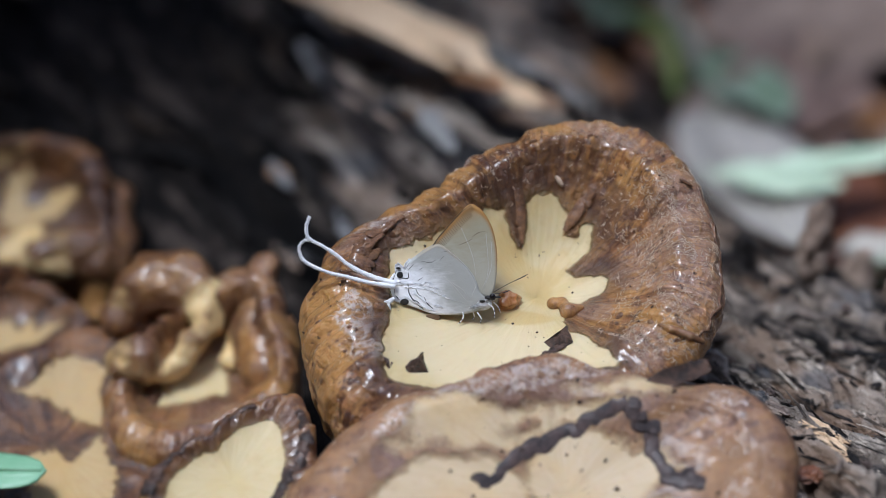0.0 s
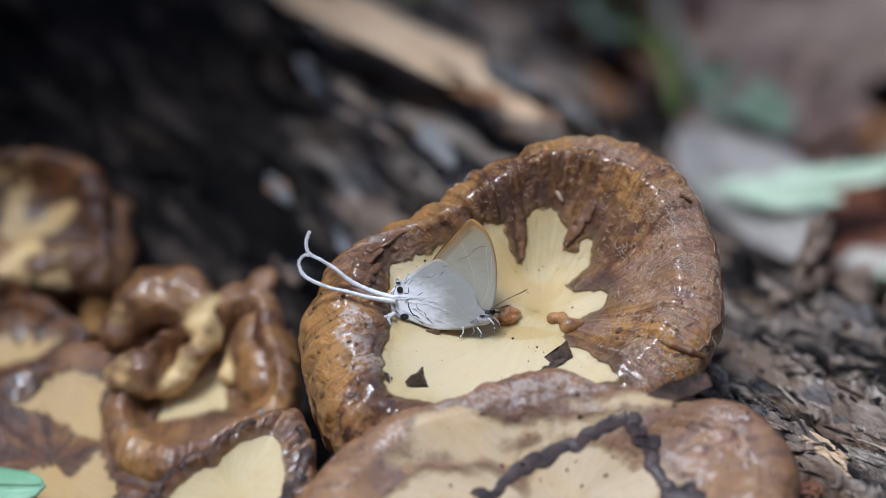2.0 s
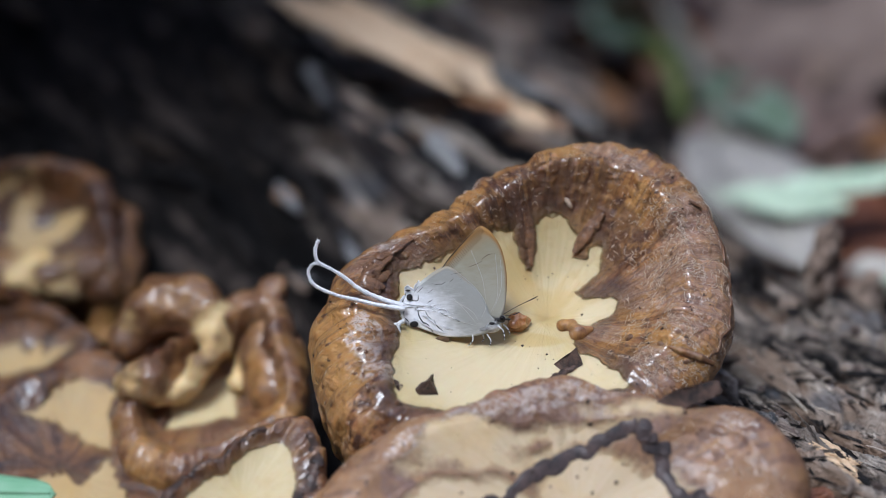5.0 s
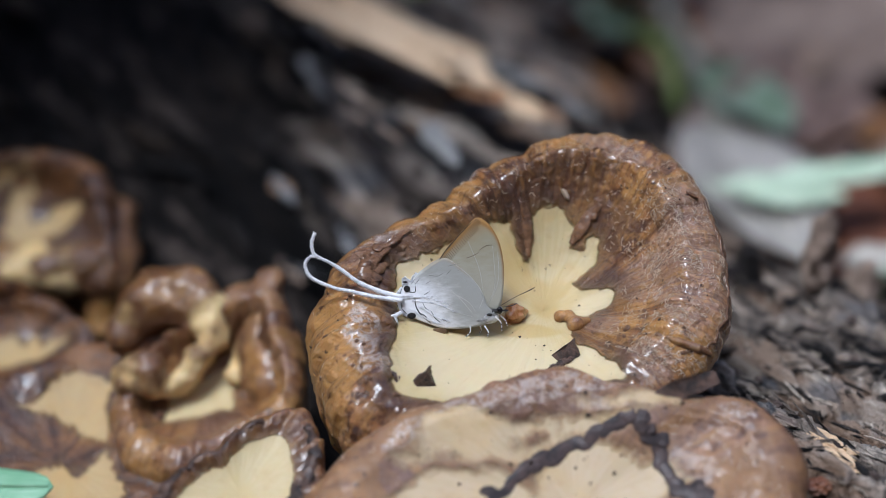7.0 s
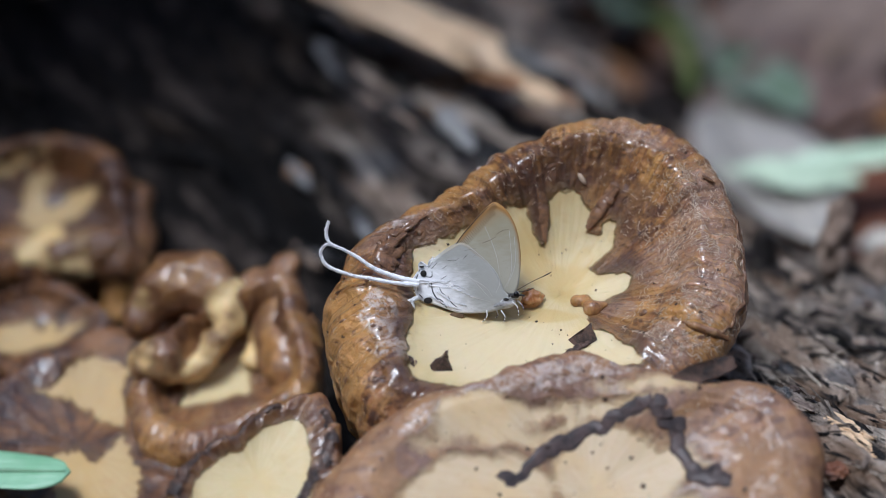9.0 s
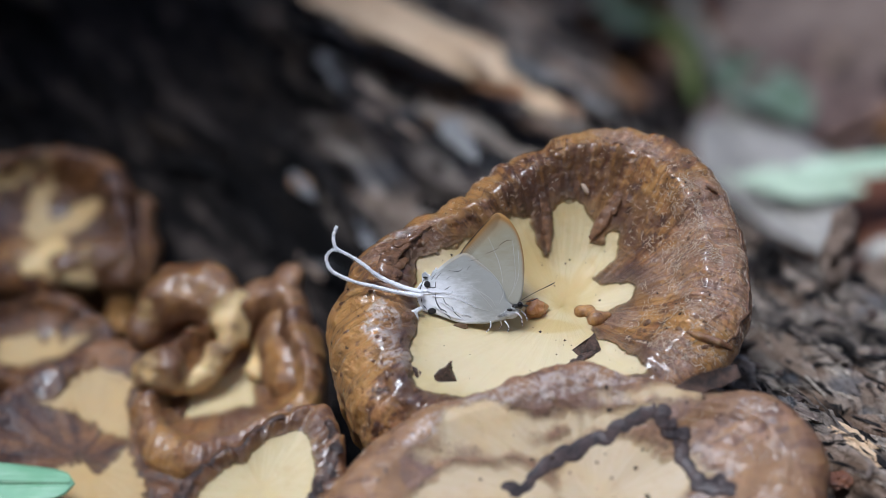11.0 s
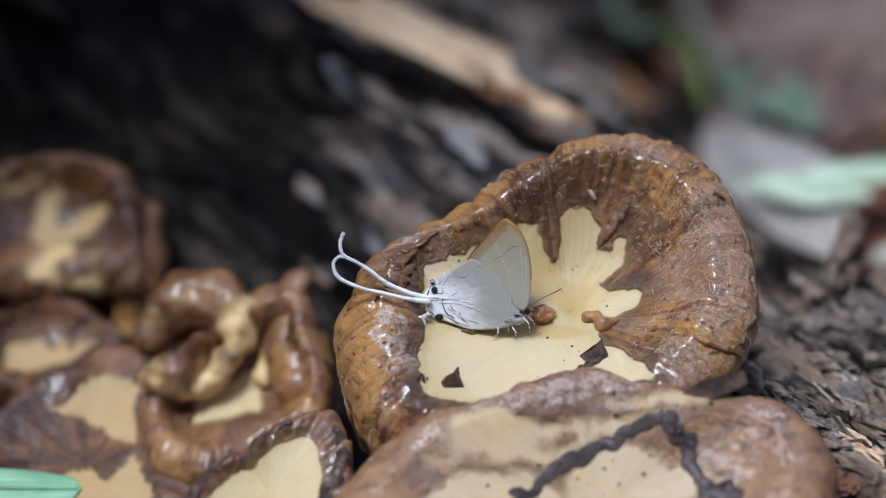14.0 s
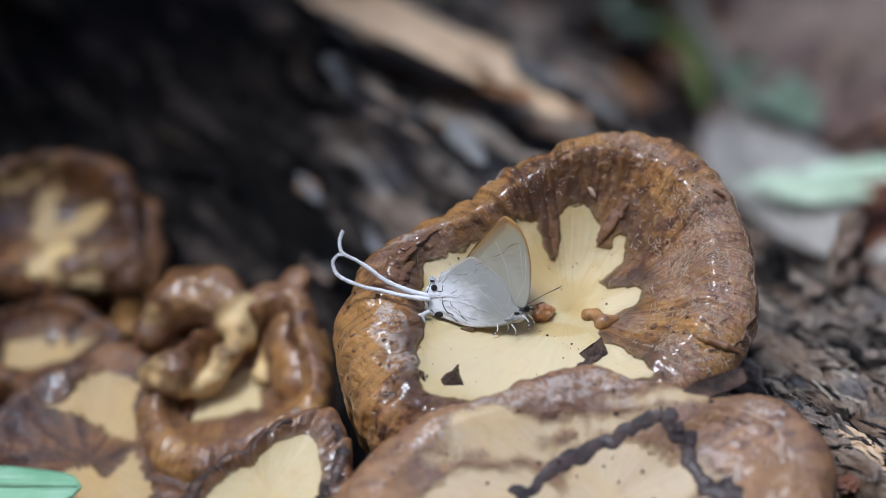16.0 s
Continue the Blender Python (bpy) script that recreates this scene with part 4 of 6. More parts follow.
def flesh_net(name, shroom, bones, holes, label, skin, step=0.8, seed=1.0, fine=1.0):
    """Soft folds of cap flesh that run into one another: a skin over round bones (from, to, radii, paleness), less some hollows, in the world's mm."""
    def dist(x, b):
        p, q = np.array(b[0]), np.array(b[1])
        t = np.clip(((x - p) @ (q - p)) / ((q - p) @ (q - p)), 0, 1)
        return np.linalg.norm(x - p - t[..., None] * (q - p), axis=-1) - (b[2] + t * (b[3] - b[2])), b[4] + t * (b[5] - b[4])

    def field(x):
        total, tone = 0, 0
        for b in bones:
            d, c = dist(x, b)
            w = np.exp(-d / (1.1 * fine))
            total, tone = total + w, tone + w * c
        f = -1.1 * fine * np.log(total + 1e-30)
        f = f - fine * lump(x[..., 0] + seed, x[..., 1], x[..., 2] - seed, 0.38) - 0.4 * fine * lump(x[..., 1], x[..., 2] + seed, x[..., 0], 0.8) - 0.22 * fine * lump(x[..., 0], x[..., 1] + seed, x[..., 2], 1.5)
        for b in holes:
            d, c = dist(x, b)
            f = 0.6 * np.logaddexp(f / 0.6, -d / 0.6)
        return f, tone / (total + 1e-30)

    ends = np.array([e for b in bones for e in b[:2]])
    lo, hi = ends.min(0) - 10, ends.max(0) + 10
    axes = [np.arange(a, b, step) for a, b in zip(lo, hi)]
    x = np.stack(np.meshgrid(*axes, indexing="ij"), -1)
    f = field(x)[0]
    corner = [(i, j, k) for i in (0, 1) for j in (0, 1) for k in (0, 1)]
    n = [len(a) - 1 for a in axes]
    take = lambda arr, o: arr[o[0]:o[0] + n[0], o[1]:o[1] + n[1], o[2]:o[2] + n[2]]
    count = sum((take(f, o) < 0).astype(int) for o in corner)
    live = (count > 0) & (count < 8)
    index = np.full(live.shape, -1)
    index[live] = np.arange(live.sum())
    total, hits = np.zeros((live.sum(), 3)), np.zeros(live.sum())
    for o in corner:
        for axis in range(3):
            if o[axis] == 0:
                e = tuple(v + (k == axis) for k, v in enumerate(o))
                fa, fb, pa, pb = take(f, o)[live], take(f, e)[live], take(x, o)[live], take(x, e)[live]
                cross = (fa < 0) != (fb < 0)
                t = np.where(cross, fa / np.where(cross, fa - fb, 1), 0)
                total += np.where(cross[:, None], pa + t[:, None] * (pb - pa), 0)
                hits += cross
    v = total / hits[:, None]
    faces = []
    for axis in range(3):
        u, w = (axis + 1) % 3, (axis + 2) % 3
        a, b = np.moveaxis(f, axis, 0)[:-1] < 0, np.moveaxis(f, axis, 0)[1:] < 0
        for p in np.argwhere(a != b):
            q = np.empty(3, int)
            rest = [k for k in range(3) if k != axis]
            q[axis], q[rest[0]], q[rest[1]] = p[0], p[1], p[2]
            if 0 < q[u] < n[u] and 0 < q[w] < n[w] and q[axis] < n[axis]:
                du, dw = np.eye(3, dtype=int)[u], np.eye(3, dtype=int)[w]
                quad = [index[tuple(c)] for c in (q - du - dw, q - dw, q, q - du)]
                faces.append(tuple(int(i) for i in (quad if a[tuple(p)] else quad[::-1])))
    for _ in range(2):
        g = np.stack([field(v + e)[0] - field(v - e)[0] for e in np.eye(3) * 0.1], 1) / 0.2
        v = v - (field(v)[0] / ((g * g).sum(1) + 1e-6))[:, None].clip(-0.5, 0.5) * g
    me = mesh_of(name, v * MM - np.array(shroom.location), faces, skin)
    number(me, "skin", 4.5 - 9 * field(v)[1] + 2.0 * lump(v[:, 0], v[:, 1], v[:, 2] + seed, 0.4) + 0.6 * lump(v[:, 0] + seed, v[:, 1], v[:, 2], 1.1))
    me.attributes.new("polar", "FLOAT_VECTOR", "POINT").data.foreach_set("vector", (v * 0.05).astype(np.float32).ravel())
    part(name, me, shroom, label)


flesh_net("rolled_margin", CURLED, [
    ((-70.1, 40.0, -32.6), (-68.1, 43.0, -29.6), 3.6, 5.0, 0.3, 0.2),
    ((-68.1, 43.0, -29.6), (-63.0, 45.0, -27.0), 5.0, 6.8, 0.2, 0.15),
    ((-63.0, 45.0, -27.0), (-56.2, 44.0, -26.8), 6.8, 6.2, 0.15, 0.05),
    ((-56.2, 44.0, -26.8), (-53.8, 42.0, -27.7), 6.2, 5.6, 0.05, 0.2),
    ((-52.4, 40.0, -27.9), (-50.3, 40.0, -28.7), 4.0, 3.6, 1.0, 1.3),
    ((-50.3, 40.0, -28.7), (-51.0, 36.0, -31.3), 3.6, 2.7, 1.3, 0.5),
    ((-51.0, 36.0, -31.3), (-53.4, 31.0, -34.1), 2.7, 2.3, 0.5, 0.5),
    ((-53.4, 31.0, -34.1), (-56.4, 28.0, -37.8), 2.3, 2.3, 0.5, 0.9),
    ((-56.4, 28.0, -37.8), (-61.2, 26.0, -39.8), 2.3, 2.2, 0.9, 1.0),
], [
    ((-63.5, 34.0, -33.5), (-56.5, 34.0, -32.0), 1.6, 1.9, 0, 0),
], "brown rolled and folded margin with a cream tip", M_FOLD)
flesh_net("side_fold", CURLED, [
    ((-68.8, 26.0, -36.6), (-64.8, 25.0, -35.9), 4.2, 3.8, 0.4, 0.4),
    ((-64.8, 25.0, -35.9), (-61.0, 25.0, -39.1), 3.8, 2.2, 0.4, 0.9),
    ((-70.0, 42.0, -36.0), (-57.8, 44.0, -36.9), 4.0, 4.5, -0.2, -0.3),
    ((-57.8, 44.0, -36.9), (-49.0, 42.0, -38.1), 4.5, 3.5, -0.3, -0.3),
    ((-48.3, 47.0, -27.2), (-40.8, 46.0, -26.0), 3.0, 3.2, 0.1, 0.1),
    ((-38.4, 46.5, -23.0), (-39.9, 45.0, -26.4), 2.4, 3.4, -0.1, -0.1),
    ((-39.9, 45.0, -26.4), (-40.2, 41.0, -30.3), 3.4, 4.8, -0.1, -0.2),
    ((-40.2, 41.0, -30.3), (-37.6, 36.0, -35.9), 4.8, 6.2, -0.2, -0.2),
    ((-37.6, 36.0, -35.9), (-36.5, 29.0, -40.0), 6.2, 7.0, -0.2, -0.1),
    ((-43.0, 38.0, -33.0), (-46.1, 32.0, -39.0), 1.8, 2.2, 0.6, 0.8),
], [], "brown folded side of the cap", M_FOLD, 0.8, 1.7)
flesh_net("skin_flap", MAIN, [
    ((22.0, -5.3, -9.6), (23.6, -5.5, -9.3), 1.15, 0.8, 0.1, -0.2),
    ((23.6, -5.5, -9.3), (24.8, -8.2, -10.1), 0.8, 1.5, -0.2, -0.5),
    ((24.8, -8.2, -10.1), (27.0, -7.6, -9.6), 1.5, 0.8, -0.5, -0.1),
], [], "curled brown end of torn skin", M_FOLD, 0.3, 2.0, 0.22)
flesh_net("skin_fold", MAIN, [
    ((37.2, -14.9, -8.0), (40.0, -20.2, -7.1), 0.3, 0.6, 0.2, 0.3),
    ((40.0, -20.2, -7.1), (43.7, -22.3, -7.6), 0.6, 0.8, 0.3, 0.35),
    ((43.7, -22.3, -7.6), (47.4, -23.0, -8.7), 0.8, 0.8, 0.35, 0.3),
    ((47.4, -23.0, -8.7), (49.9, -22.3, -10.3), 0.8, 0.6, 0.3, 0.2),
], [], "raised amber lip of a fold in the skin", M_FOLD, 0.3, 3.0, 0.12)
flesh_net("rolled_margin", FAR, [
        ((-79.2, 99.6, -28.4), (-78.4, 93.1, -33.8), 4.0, 4.6, 0.15, 0.1),
        ((-78.4, 93.1, -33.8), (-80.6, 86.2, -40.2), 4.6, 5.4, 0.1, -0.25),
        ((-80.6, 86.2, -40.2), (-82.7, 82.0, -48.1), 5.4, 3.6, -0.25, -0.3),
        ((-106.4, 85.4, -34.3), (-92.8, 82.9, -35.1), 5.0, 5.8, 0.5, 0.5),
        ((-92.8, 82.9, -35.1), (-81.6, 86.3, -34.7), 5.8, 5.0, 0.5, 0.15),
        ((-90.5, 102.8, -28.5), (-79.2, 99.6, -28.4), 3.0, 4.0, 0.3, 0.2),
    ], [], "hanging brown and tan folded margin", M_FOLD, 1.0, 5.0)


def grain_specks(key, shroom, count, lo, hi, seed, arc=(-90, 270), big=0.35):
    """Dark crumbs of soil stuck to a cap, as one sprinkling."""
    rng = np.random.default_rng(seed)
    pieces = []
    foot = np.array(shroom.location)
    for k in range(count):
        p, n = spot(key, rng.uniform(*arc), rng.uniform(lo, hi))
        r = (0.10 + (big - 0.10) * rng.random() ** 3) * MM
        o = rng.normal(size=(6, 3)) * 0.25
        v = (np.array([(1, 0, 0), (-1, 0, 0), (0, 1, 0), (0, -1, 0), (0, 0, 1), (0, 0, -1)]) + o) * r + np.array(p + n * r * 0.3) - foot
        pieces.append((v, [(0, 2, 4), (2, 1, 4), (1, 3, 4), (3, 0, 4), (2, 0, 5), (1, 2, 5), (3, 1, 5), (0, 3, 5)]))
    v, f = joined(pieces)
    tagged(part("soil_speckle", mesh_of("soil_speckle", v, f, M_SPECK, False), shroom, "dark soil crumbs"), kind="stuff")


def skin_scales(key, shroom, count, arc, lo, hi, seed):
    """Brown raised scales of skin, each lying flat on the cap."""
    rng = np.random.default_rng(seed)
    kinds = [rock_mesh("skin_scale", rng.uniform(0.35, 0.9), rng.uniform(0.3, 0.7), 0.22, k * 3.1, M_FLAP, 14, 8, False, 3.5) for k in range(5)]
    for k in range(count):
        p, n = spot(key, rng.uniform(*arc), rng.uniform(lo, hi))
        ob = part("skin_scale", kinds[k % 5], shroom)
        ob.matrix_local = Matrix.Translation(p + n * 0.1 * MM - shroom.location) @ upright(n, rng.uniform(0, 360))


grain_specks("main", MAIN, 260, 0.6, 6.5, 11)
grain_specks("front", FRONT, 120, 0.3, 4.0, 12, big=0.6)
curls("front", FRONT, 260, 2.0, 5.5, 15, 1.0)


# ---- butterfly ----
K = 1 / 9.0
WING_AT = Vector((9.03, -10.7, -6.3))
LEAN = radians(14)
SIDE = (0, -math.cos(LEAN), math.sin(LEAN))
FEET = Vector((7.2, -12.2, -11.2))


def wing_place(pts, off=0.0):
    """Butterfly drawing units (ninths of a mm, along the body and up) to metres from its feet; off: mm out of the wing plane."""
    p = np.asarray(pts, float) * K
    o = np.array(WING_AT - FEET)
    return (o + p[:, :1] * np.array([1, 0, 0]) + p[:, 1:2] * np.array([0, math.sin(LEAN), math.cos(LEAN)]) + off * np.array(SIDE)) * MM


def wing_material(name, c1, c2, c3):
    """Scaled wing: c1 to c2 by the tone attribute, c3 where the warm one is high."""
    g = Nodes(name)
    co = g.coord()
    dust = g.noise(co, 5200, 3, 0.7)
    vein = g.noise(g.stretch(co, (500, 500, 1400), (0, 0.8, 0)), 1.0, 3, 0.6)
    c = g.mix(g.step(g.math("ADD", g.attr("tone"), g.math("MULTIPLY_ADD", vein, 0.55, -0.27)), 0.1, 0.9), c1, c2)
    c = g.mix(g.step(g.math("ADD", g.attr("warm"), g.math("MULTIPLY_ADD", dust, 0.3, -0.15)), 0.15, 0.95), c, c3)
    c = g.mix(g.math("MULTIPLY", g.step(dust, 0.62, 0.70), 0.35), c, (0.16, 0.14, 0.11))
    return g.done(c, 0.62, g.bump(dust, 0.00003), Specular_IOR_Level=0.3, Transmission_Weight=0.0)


M_FORE = wing_material("forewing_scales", (0.34, 0.305, 0.205), (0.42, 0.400, 0.325), (0.36, 0.185, 0.055))
M_HIND = wing_material("hindwing_scales", (0.37, 0.368, 0.335), (0.90, 0.90, 0.91), (0.34, 0.28, 0.19))
M_FUR = plain("white_fur", (0.86, 0.86, 0.88), (0.94, 0.94, 0.95), 1500, 0.7, 0.0001, Subsurface_Weight=0.5, Subsurface_Radius=(0.0006, 0.0006, 0.0006))
M_GREYFUR = plain("grey_fur", (0.50, 0.50, 0.50), (0.80, 0.80, 0.80), 2600, 0.7, 0.0002)
M_INK = plain("black_scales", (0.006, 0.005, 0.005), (0.02, 0.017, 0.015), 1500, 0.6, 0.0001)
M_VEIN = plain("pale_vein", (0.52, 0.51, 0.47), (0.62, 0.62, 0.58), 900, 0.6, 0.0001)
M_BROWNLINE = plain("brown_line", (0.10, 0.055, 0.025), (0.17, 0.10, 0.045), 900, 0.6, 0.0001)
M_EYE = plain("insect_eye", (0.004, 0.004, 0.004), (0.012, 0.010, 0.010), 900, 0.15, 0.0)
M_AMBER = plain("amber_drop", (0.34, 0.12, 0.035), (0.54, 0.27, 0.11), 300, 0.22, 0.0001, Subsurface_Weight=0.3, Subsurface_Radius=(0.002, 0.001, 0.0005), Coat_Weight=1.0, Coat_Roughness=0.06)


def wing(name, outline, mat, parent, off, warm, tone, label=""):
    """A thin cambered wing inside a smooth closed outline."""
    o = curve_points(outline + [outline[0]], 97)[:-1]
    c = o.mean(0)
    rings = 14
    pts = np.array([[c + (q - c) * (k / rings) for k in range(rings + 1)] for q in o])
    n, m = pts.shape[:2]
    flat = pts.reshape(-1, 2)
    frac = np.tile(np.arange(rings + 1) / rings, n)
    bulge = off + 0.25 * (1 - frac ** 2) + 0.05 * np.sin(flat[:, 0] * 0.16 + flat[:, 1] * 0.09)
    near = np.vstack([wing_place(flat[i:i + 1], bulge[i]) for i in range(len(flat))])
    far = near - np.array(SIDE) * 0.10 * MM
    faces = grid_faces(n, m, True)
    k = len(near)
    faces += [tuple(i + k for i in f[::-1]) for f in faces]
    faces += [(i * m + m - 1, i * m + m - 1 + k, ((i + 1) % n) * m + m - 1 + k, ((i + 1) % n) * m + m - 1) for i in range(n)]
    me = mesh_of(name, np.vstack([near, far]), faces, mat)
    w, t = warm(flat[:, 0], flat[:, 1], frac), tone(flat[:, 0], flat[:, 1], frac)
    number(me, "warm", np.tile(w, 2))
    number(me, "tone", np.tile(t, 2))
    return part(name, me, parent, label)


def camber(outline, off, pts):
    """How far out of the wing plane the skin of a wing lies, in mm, at points of its drawing."""
    o = curve_points(outline + [outline[0]], 97)[:-1]
    c = o.mean(0)
    way = np.arctan2(o[:, 1] - c[1], o[:, 0] - c[0])
    k = np.argsort(way)
    far = np.interp(np.arctan2(pts[:, 1] - c[1], pts[:, 0] - c[0]), way[k], np.hypot(*(o - c).T)[k], period=2 * math.pi)
    frac = np.clip(np.hypot(*(pts - c).T) / far, 0, 1)
    return (off + 0.25 * (1 - frac ** 2) + 0.05 * np.sin(pts[:, 0] * 0.16 + pts[:, 1] * 0.09) + 0.02)[:, None]


def stroke(name, path, width, mat, parent, outline, n=14):
    """A fine raised line of scales on a wing."""
    pts = curve_points(path, n)
    v, f = tube(wing_place(pts, camber(outline, 0.95 if outline is HINDWING else 0.55, pts)), [width * 0.5 * MM, width * MM, width * 0.5 * MM], n, 5, 0.35, 0.15, len(path), SIDE)
    part(name, mesh_of(name, v, f, mat), parent)


def blob(name, at, rx, ry, mat, parent, off, depth=0.35, label="", n=14):
    th, ph = np.meshgrid(np.linspace(0, 2 * math.pi, n, endpoint=False), np.linspace(-math.pi / 2, math.pi / 2, 9), indexing="ij")
    a, b, d = np.cos(th) * np.cos(ph) * rx, np.sin(th) * np.cos(ph) * ry, np.sin(ph) * depth
    p = np.array(wing_place([at], off))[0]
    v = p + (a[..., None] * np.array([1, 0, 0]) + b[..., None] * np.array([0, math.sin(LEAN), math.cos(LEAN)]) + d[..., None] * np.array(SIDE)).reshape(-1, 3) * MM
    return part(name, mesh_of(name, v, grid_faces(n, 9, True), mat), parent, label)


def furry(path, radii, hairs, seed, off=0.0, length=0.35):
    """A cord clothed in fine hairs; path in butterfly units."""
    c = wing_place(path, off)
    uneven = np.interp(np.linspace(0, 1, 60), np.linspace(0, 1, len(radii)), radii) * np.random.default_rng(seed + 5).uniform(0.86, 1.08, 60)
    base = tube(c, uneven * MM, 60, 8, 0.8, 0.10, seed, SIDE)
    pts = curve_points(c, 400)
    rr = np.interp(np.linspace(0, 1, 400), np.linspace(0, 1, len(radii)), radii) * MM
    rng = np.random.default_rng(seed)
    pieces = [base]
    for _ in range(hairs):
        i = rng.integers(2, 397)
        d = pts[i + 2] - pts[i - 2]
        d /= np.linalg.norm(d) + 1e-12
        s = np.cross(d, rng.normal(size=3))
        s /= np.linalg.norm(s) + 1e-12
        p, L = pts[i] + s * rr[i] * 0.7, rng.uniform(0.4, 1.0) * length * MM
        pieces.append(tube([p, p + d * L * 0.7 + s * L * 0.3, p + d * L * 1.1 + s * L * 0.7], [0.035 * MM, 0.03 * MM, 0.008 * MM], 4, 3))
    return joined(pieces)


FOREWING = [(2, 2), (10, 22), (14, 60), (13, 92), (6, 125), (-7, 150), (-20, 163), (-33, 168), (-48, 157), (-68, 135), (-88, 112), (-100, 94), (-104, 80), (-80, 50), (-40, 18)]
HINDWING = [(0, 0), (-16, 14), (-22, 32), (-42, 62), (-84, 98), (-108, 91), (-127, 78), (-145, 63), (-150, 55), (-158, 60), (-166, 60), (-166, 46), (-173, 35), (-171, 22), (-168, 6), (-158, -4),
            (-140, -10), (-122, -17), (-99, -25), (-72, -27), (-42, -25), (-15, -17)]
TAILS = []


def butterfly():
    fly = thing("butterfly", FEET * MM, "small grey-white butterfly with orange wingtip and long white tails", "butterfly")
    zero = lambda x, y, f: 0 * x
    apex = lambda x, y, f: 0.8 * np.clip((f - 0.84) / 0.16, 0, 1) * np.clip((x + 75) / 40 + (y - 60) / 50, 0, 1) * np.clip((y - 20) / 50, 0, 1) + np.clip((0.5 * (y - 112) - 0.35 * (x + 40)) / 32, 0, 1) * 0.8 + 0.1 * np.clip((y - 60) / 60, 0, 1)
    for k, off in enumerate((0.55, -0.75)):
        wing("forewing", FOREWING, M_FORE, fly, off, apex, lambda x, y, f: np.clip(1 - (y - 20) / 140, 0, 1), "grey forewing with orange-brown edge")
    for k, off in enumerate((0.95, -1.15)):
        wing("hindwing", HINDWING, M_HIND, fly, off, lambda x, y, f: np.clip((f - 0.85) / 0.15, 0, 1) * np.clip((y - 55) / 20, 0, 1) * np.clip((x + 150) / 40, 0, 1) * 0.8,
             lambda x, y, f: 0.95 * np.clip((-x - 55) / 90, 0, 1) * np.clip((82 - y) / 55, 0, 1) + 0.10 + 0.25 * np.clip((-y) / 25, 0, 1), "white hindwing with black marks")
    top = 1.24
    for path, w in (([(-163, 53), (-169, 37), (-170, 28), (-167, 17), (-169, 3)], 0.16), ([(-143, 30), (-141, 13), (-132, -2), (-119, -14)], 0.17), ([(-135, 1), (-125, -4), (-116, -17)], 0.16),
                    ([(-114, 5), (-109, -6), (-99, -15)], 0.14), ([(-129, 20), (-125, 11), (-119, 7)], 0.11), ([(-154, 39), (-143, 39), (-142, 49)], 0.14), ([(-127, 34), (-116, 41)], 0.09),
                    ([(-143, 53), (-133, 64)], 0.084), ([(-150, 52), (-140, 66)], 0.060), ([(-124, 53), (-115, 59)], 0.054), ([(-119, 69), (-103, 67), (-94, 72)], 0.060), ([(-87, 70), (-80, 78)], 0.054), ([(-84, 85), (-65, 89)], 0.048),
                    ([(-68, 75), (-63, 80)], 0.042), ([(-158, 0), (-165, 8)], 0.14)):
        stroke("wing_mark", path, w * 0.72, M_INK, fly, HINDWING)
    for path in ([(-42, 1), (-61, 24), (-80, 43)], [(-37, 4), (-46, 18), (-67, 32), (-110, 55)], [(-30, 9), (-23, 32), (-42, 62), (-80, 95)], [(-40, -6), (-80, 6), (-130, 30)]):
        stroke("wing_vein", path, 0.055, M_VEIN, fly, HINDWING)
    for path in ([(-30, 112), (-18, 120), (-7, 121)], [(-53, 98), (-42, 102), (-30, 108)], [(-24, 26), (-22, 13)]):
        stroke("wing_mark", path, 0.06, M_BROWNLINE, fly, FOREWING)
    for path in ([(-15, 15), (-2, 51), (-6, 120)], [(-23, 40), (-30, 80), (-50, 130)], [(-10, 20), (4, 60), (3, 110)]):
        stroke("wing_vein", path, 0.045, M_VEIN, fly, FOREWING)
    # dark ticks along the outer margin of the forewing
    m = curve_points([(-33, 168), (-48, 157), (-68, 135), (-88, 112), (-100, 94)], 30)
    for i, q in enumerate(m):
        L = 19 if 3 < i < 25 else 11
        stroke("margin_tick", [q, q + np.array([0.35, -0.62]) * L * 0.5 + (1.5, 0), q + np.array([0.62, -0.78]) * L], 0.075, M_BROWNLINE, fly, FOREWING, 6)
    v, f = tube(wing_place([(-33, 168), (-48, 157), (-68, 135), (-88, 112), (-100, 94), (-106, 82)], 0.55), [0.06 * MM, 0.11 * MM, 0.11 * MM, 0.07 * MM], 30, 5)
    part("wing_margin", mesh_of("wing_margin", v, f, M_INK), fly)
    blob("eye_spot", (-157, 45), 0.62, 0.66, M_INK, fly, top, 0.08)
    blob("eye_spot", (-149, -3), 0.85, 0.62, M_INK, fly, top, 0.08)
    blob("eye_spot", (-160, 57), 0.5, 0.22, M_INK, fly, top, 0.08)
    for path in ([(-99, 32), (-137, 31), (-173, 34)], [(-72, 13), (-118, 28), (-167, 28)], [(-65, 1), (-103, 17), (-148, 24)], [(-80, -14), (-110, -3), (-133, 13)], [(-90, -20), (-120, -10), (-150, 8)]):
        v, f = furry(path, [0.02, 0.09, 0.11], 90, int(-path[0][0]), top - 0.08, 0.7)
        part("hair_streak", mesh_of("hair_streak", v, f, M_FUR), fly, "white hair streak")
    v, f = furry([(-166, 60), (-160, 64), (-150, 58), (-146, 66), (-140, 72)], [0.10, 0.16, 0.12], 160, 81, 0.95, 0.45)
    part("fringe", mesh_of("fringe", v, f, M_FUR), fly, "white wing fringe")
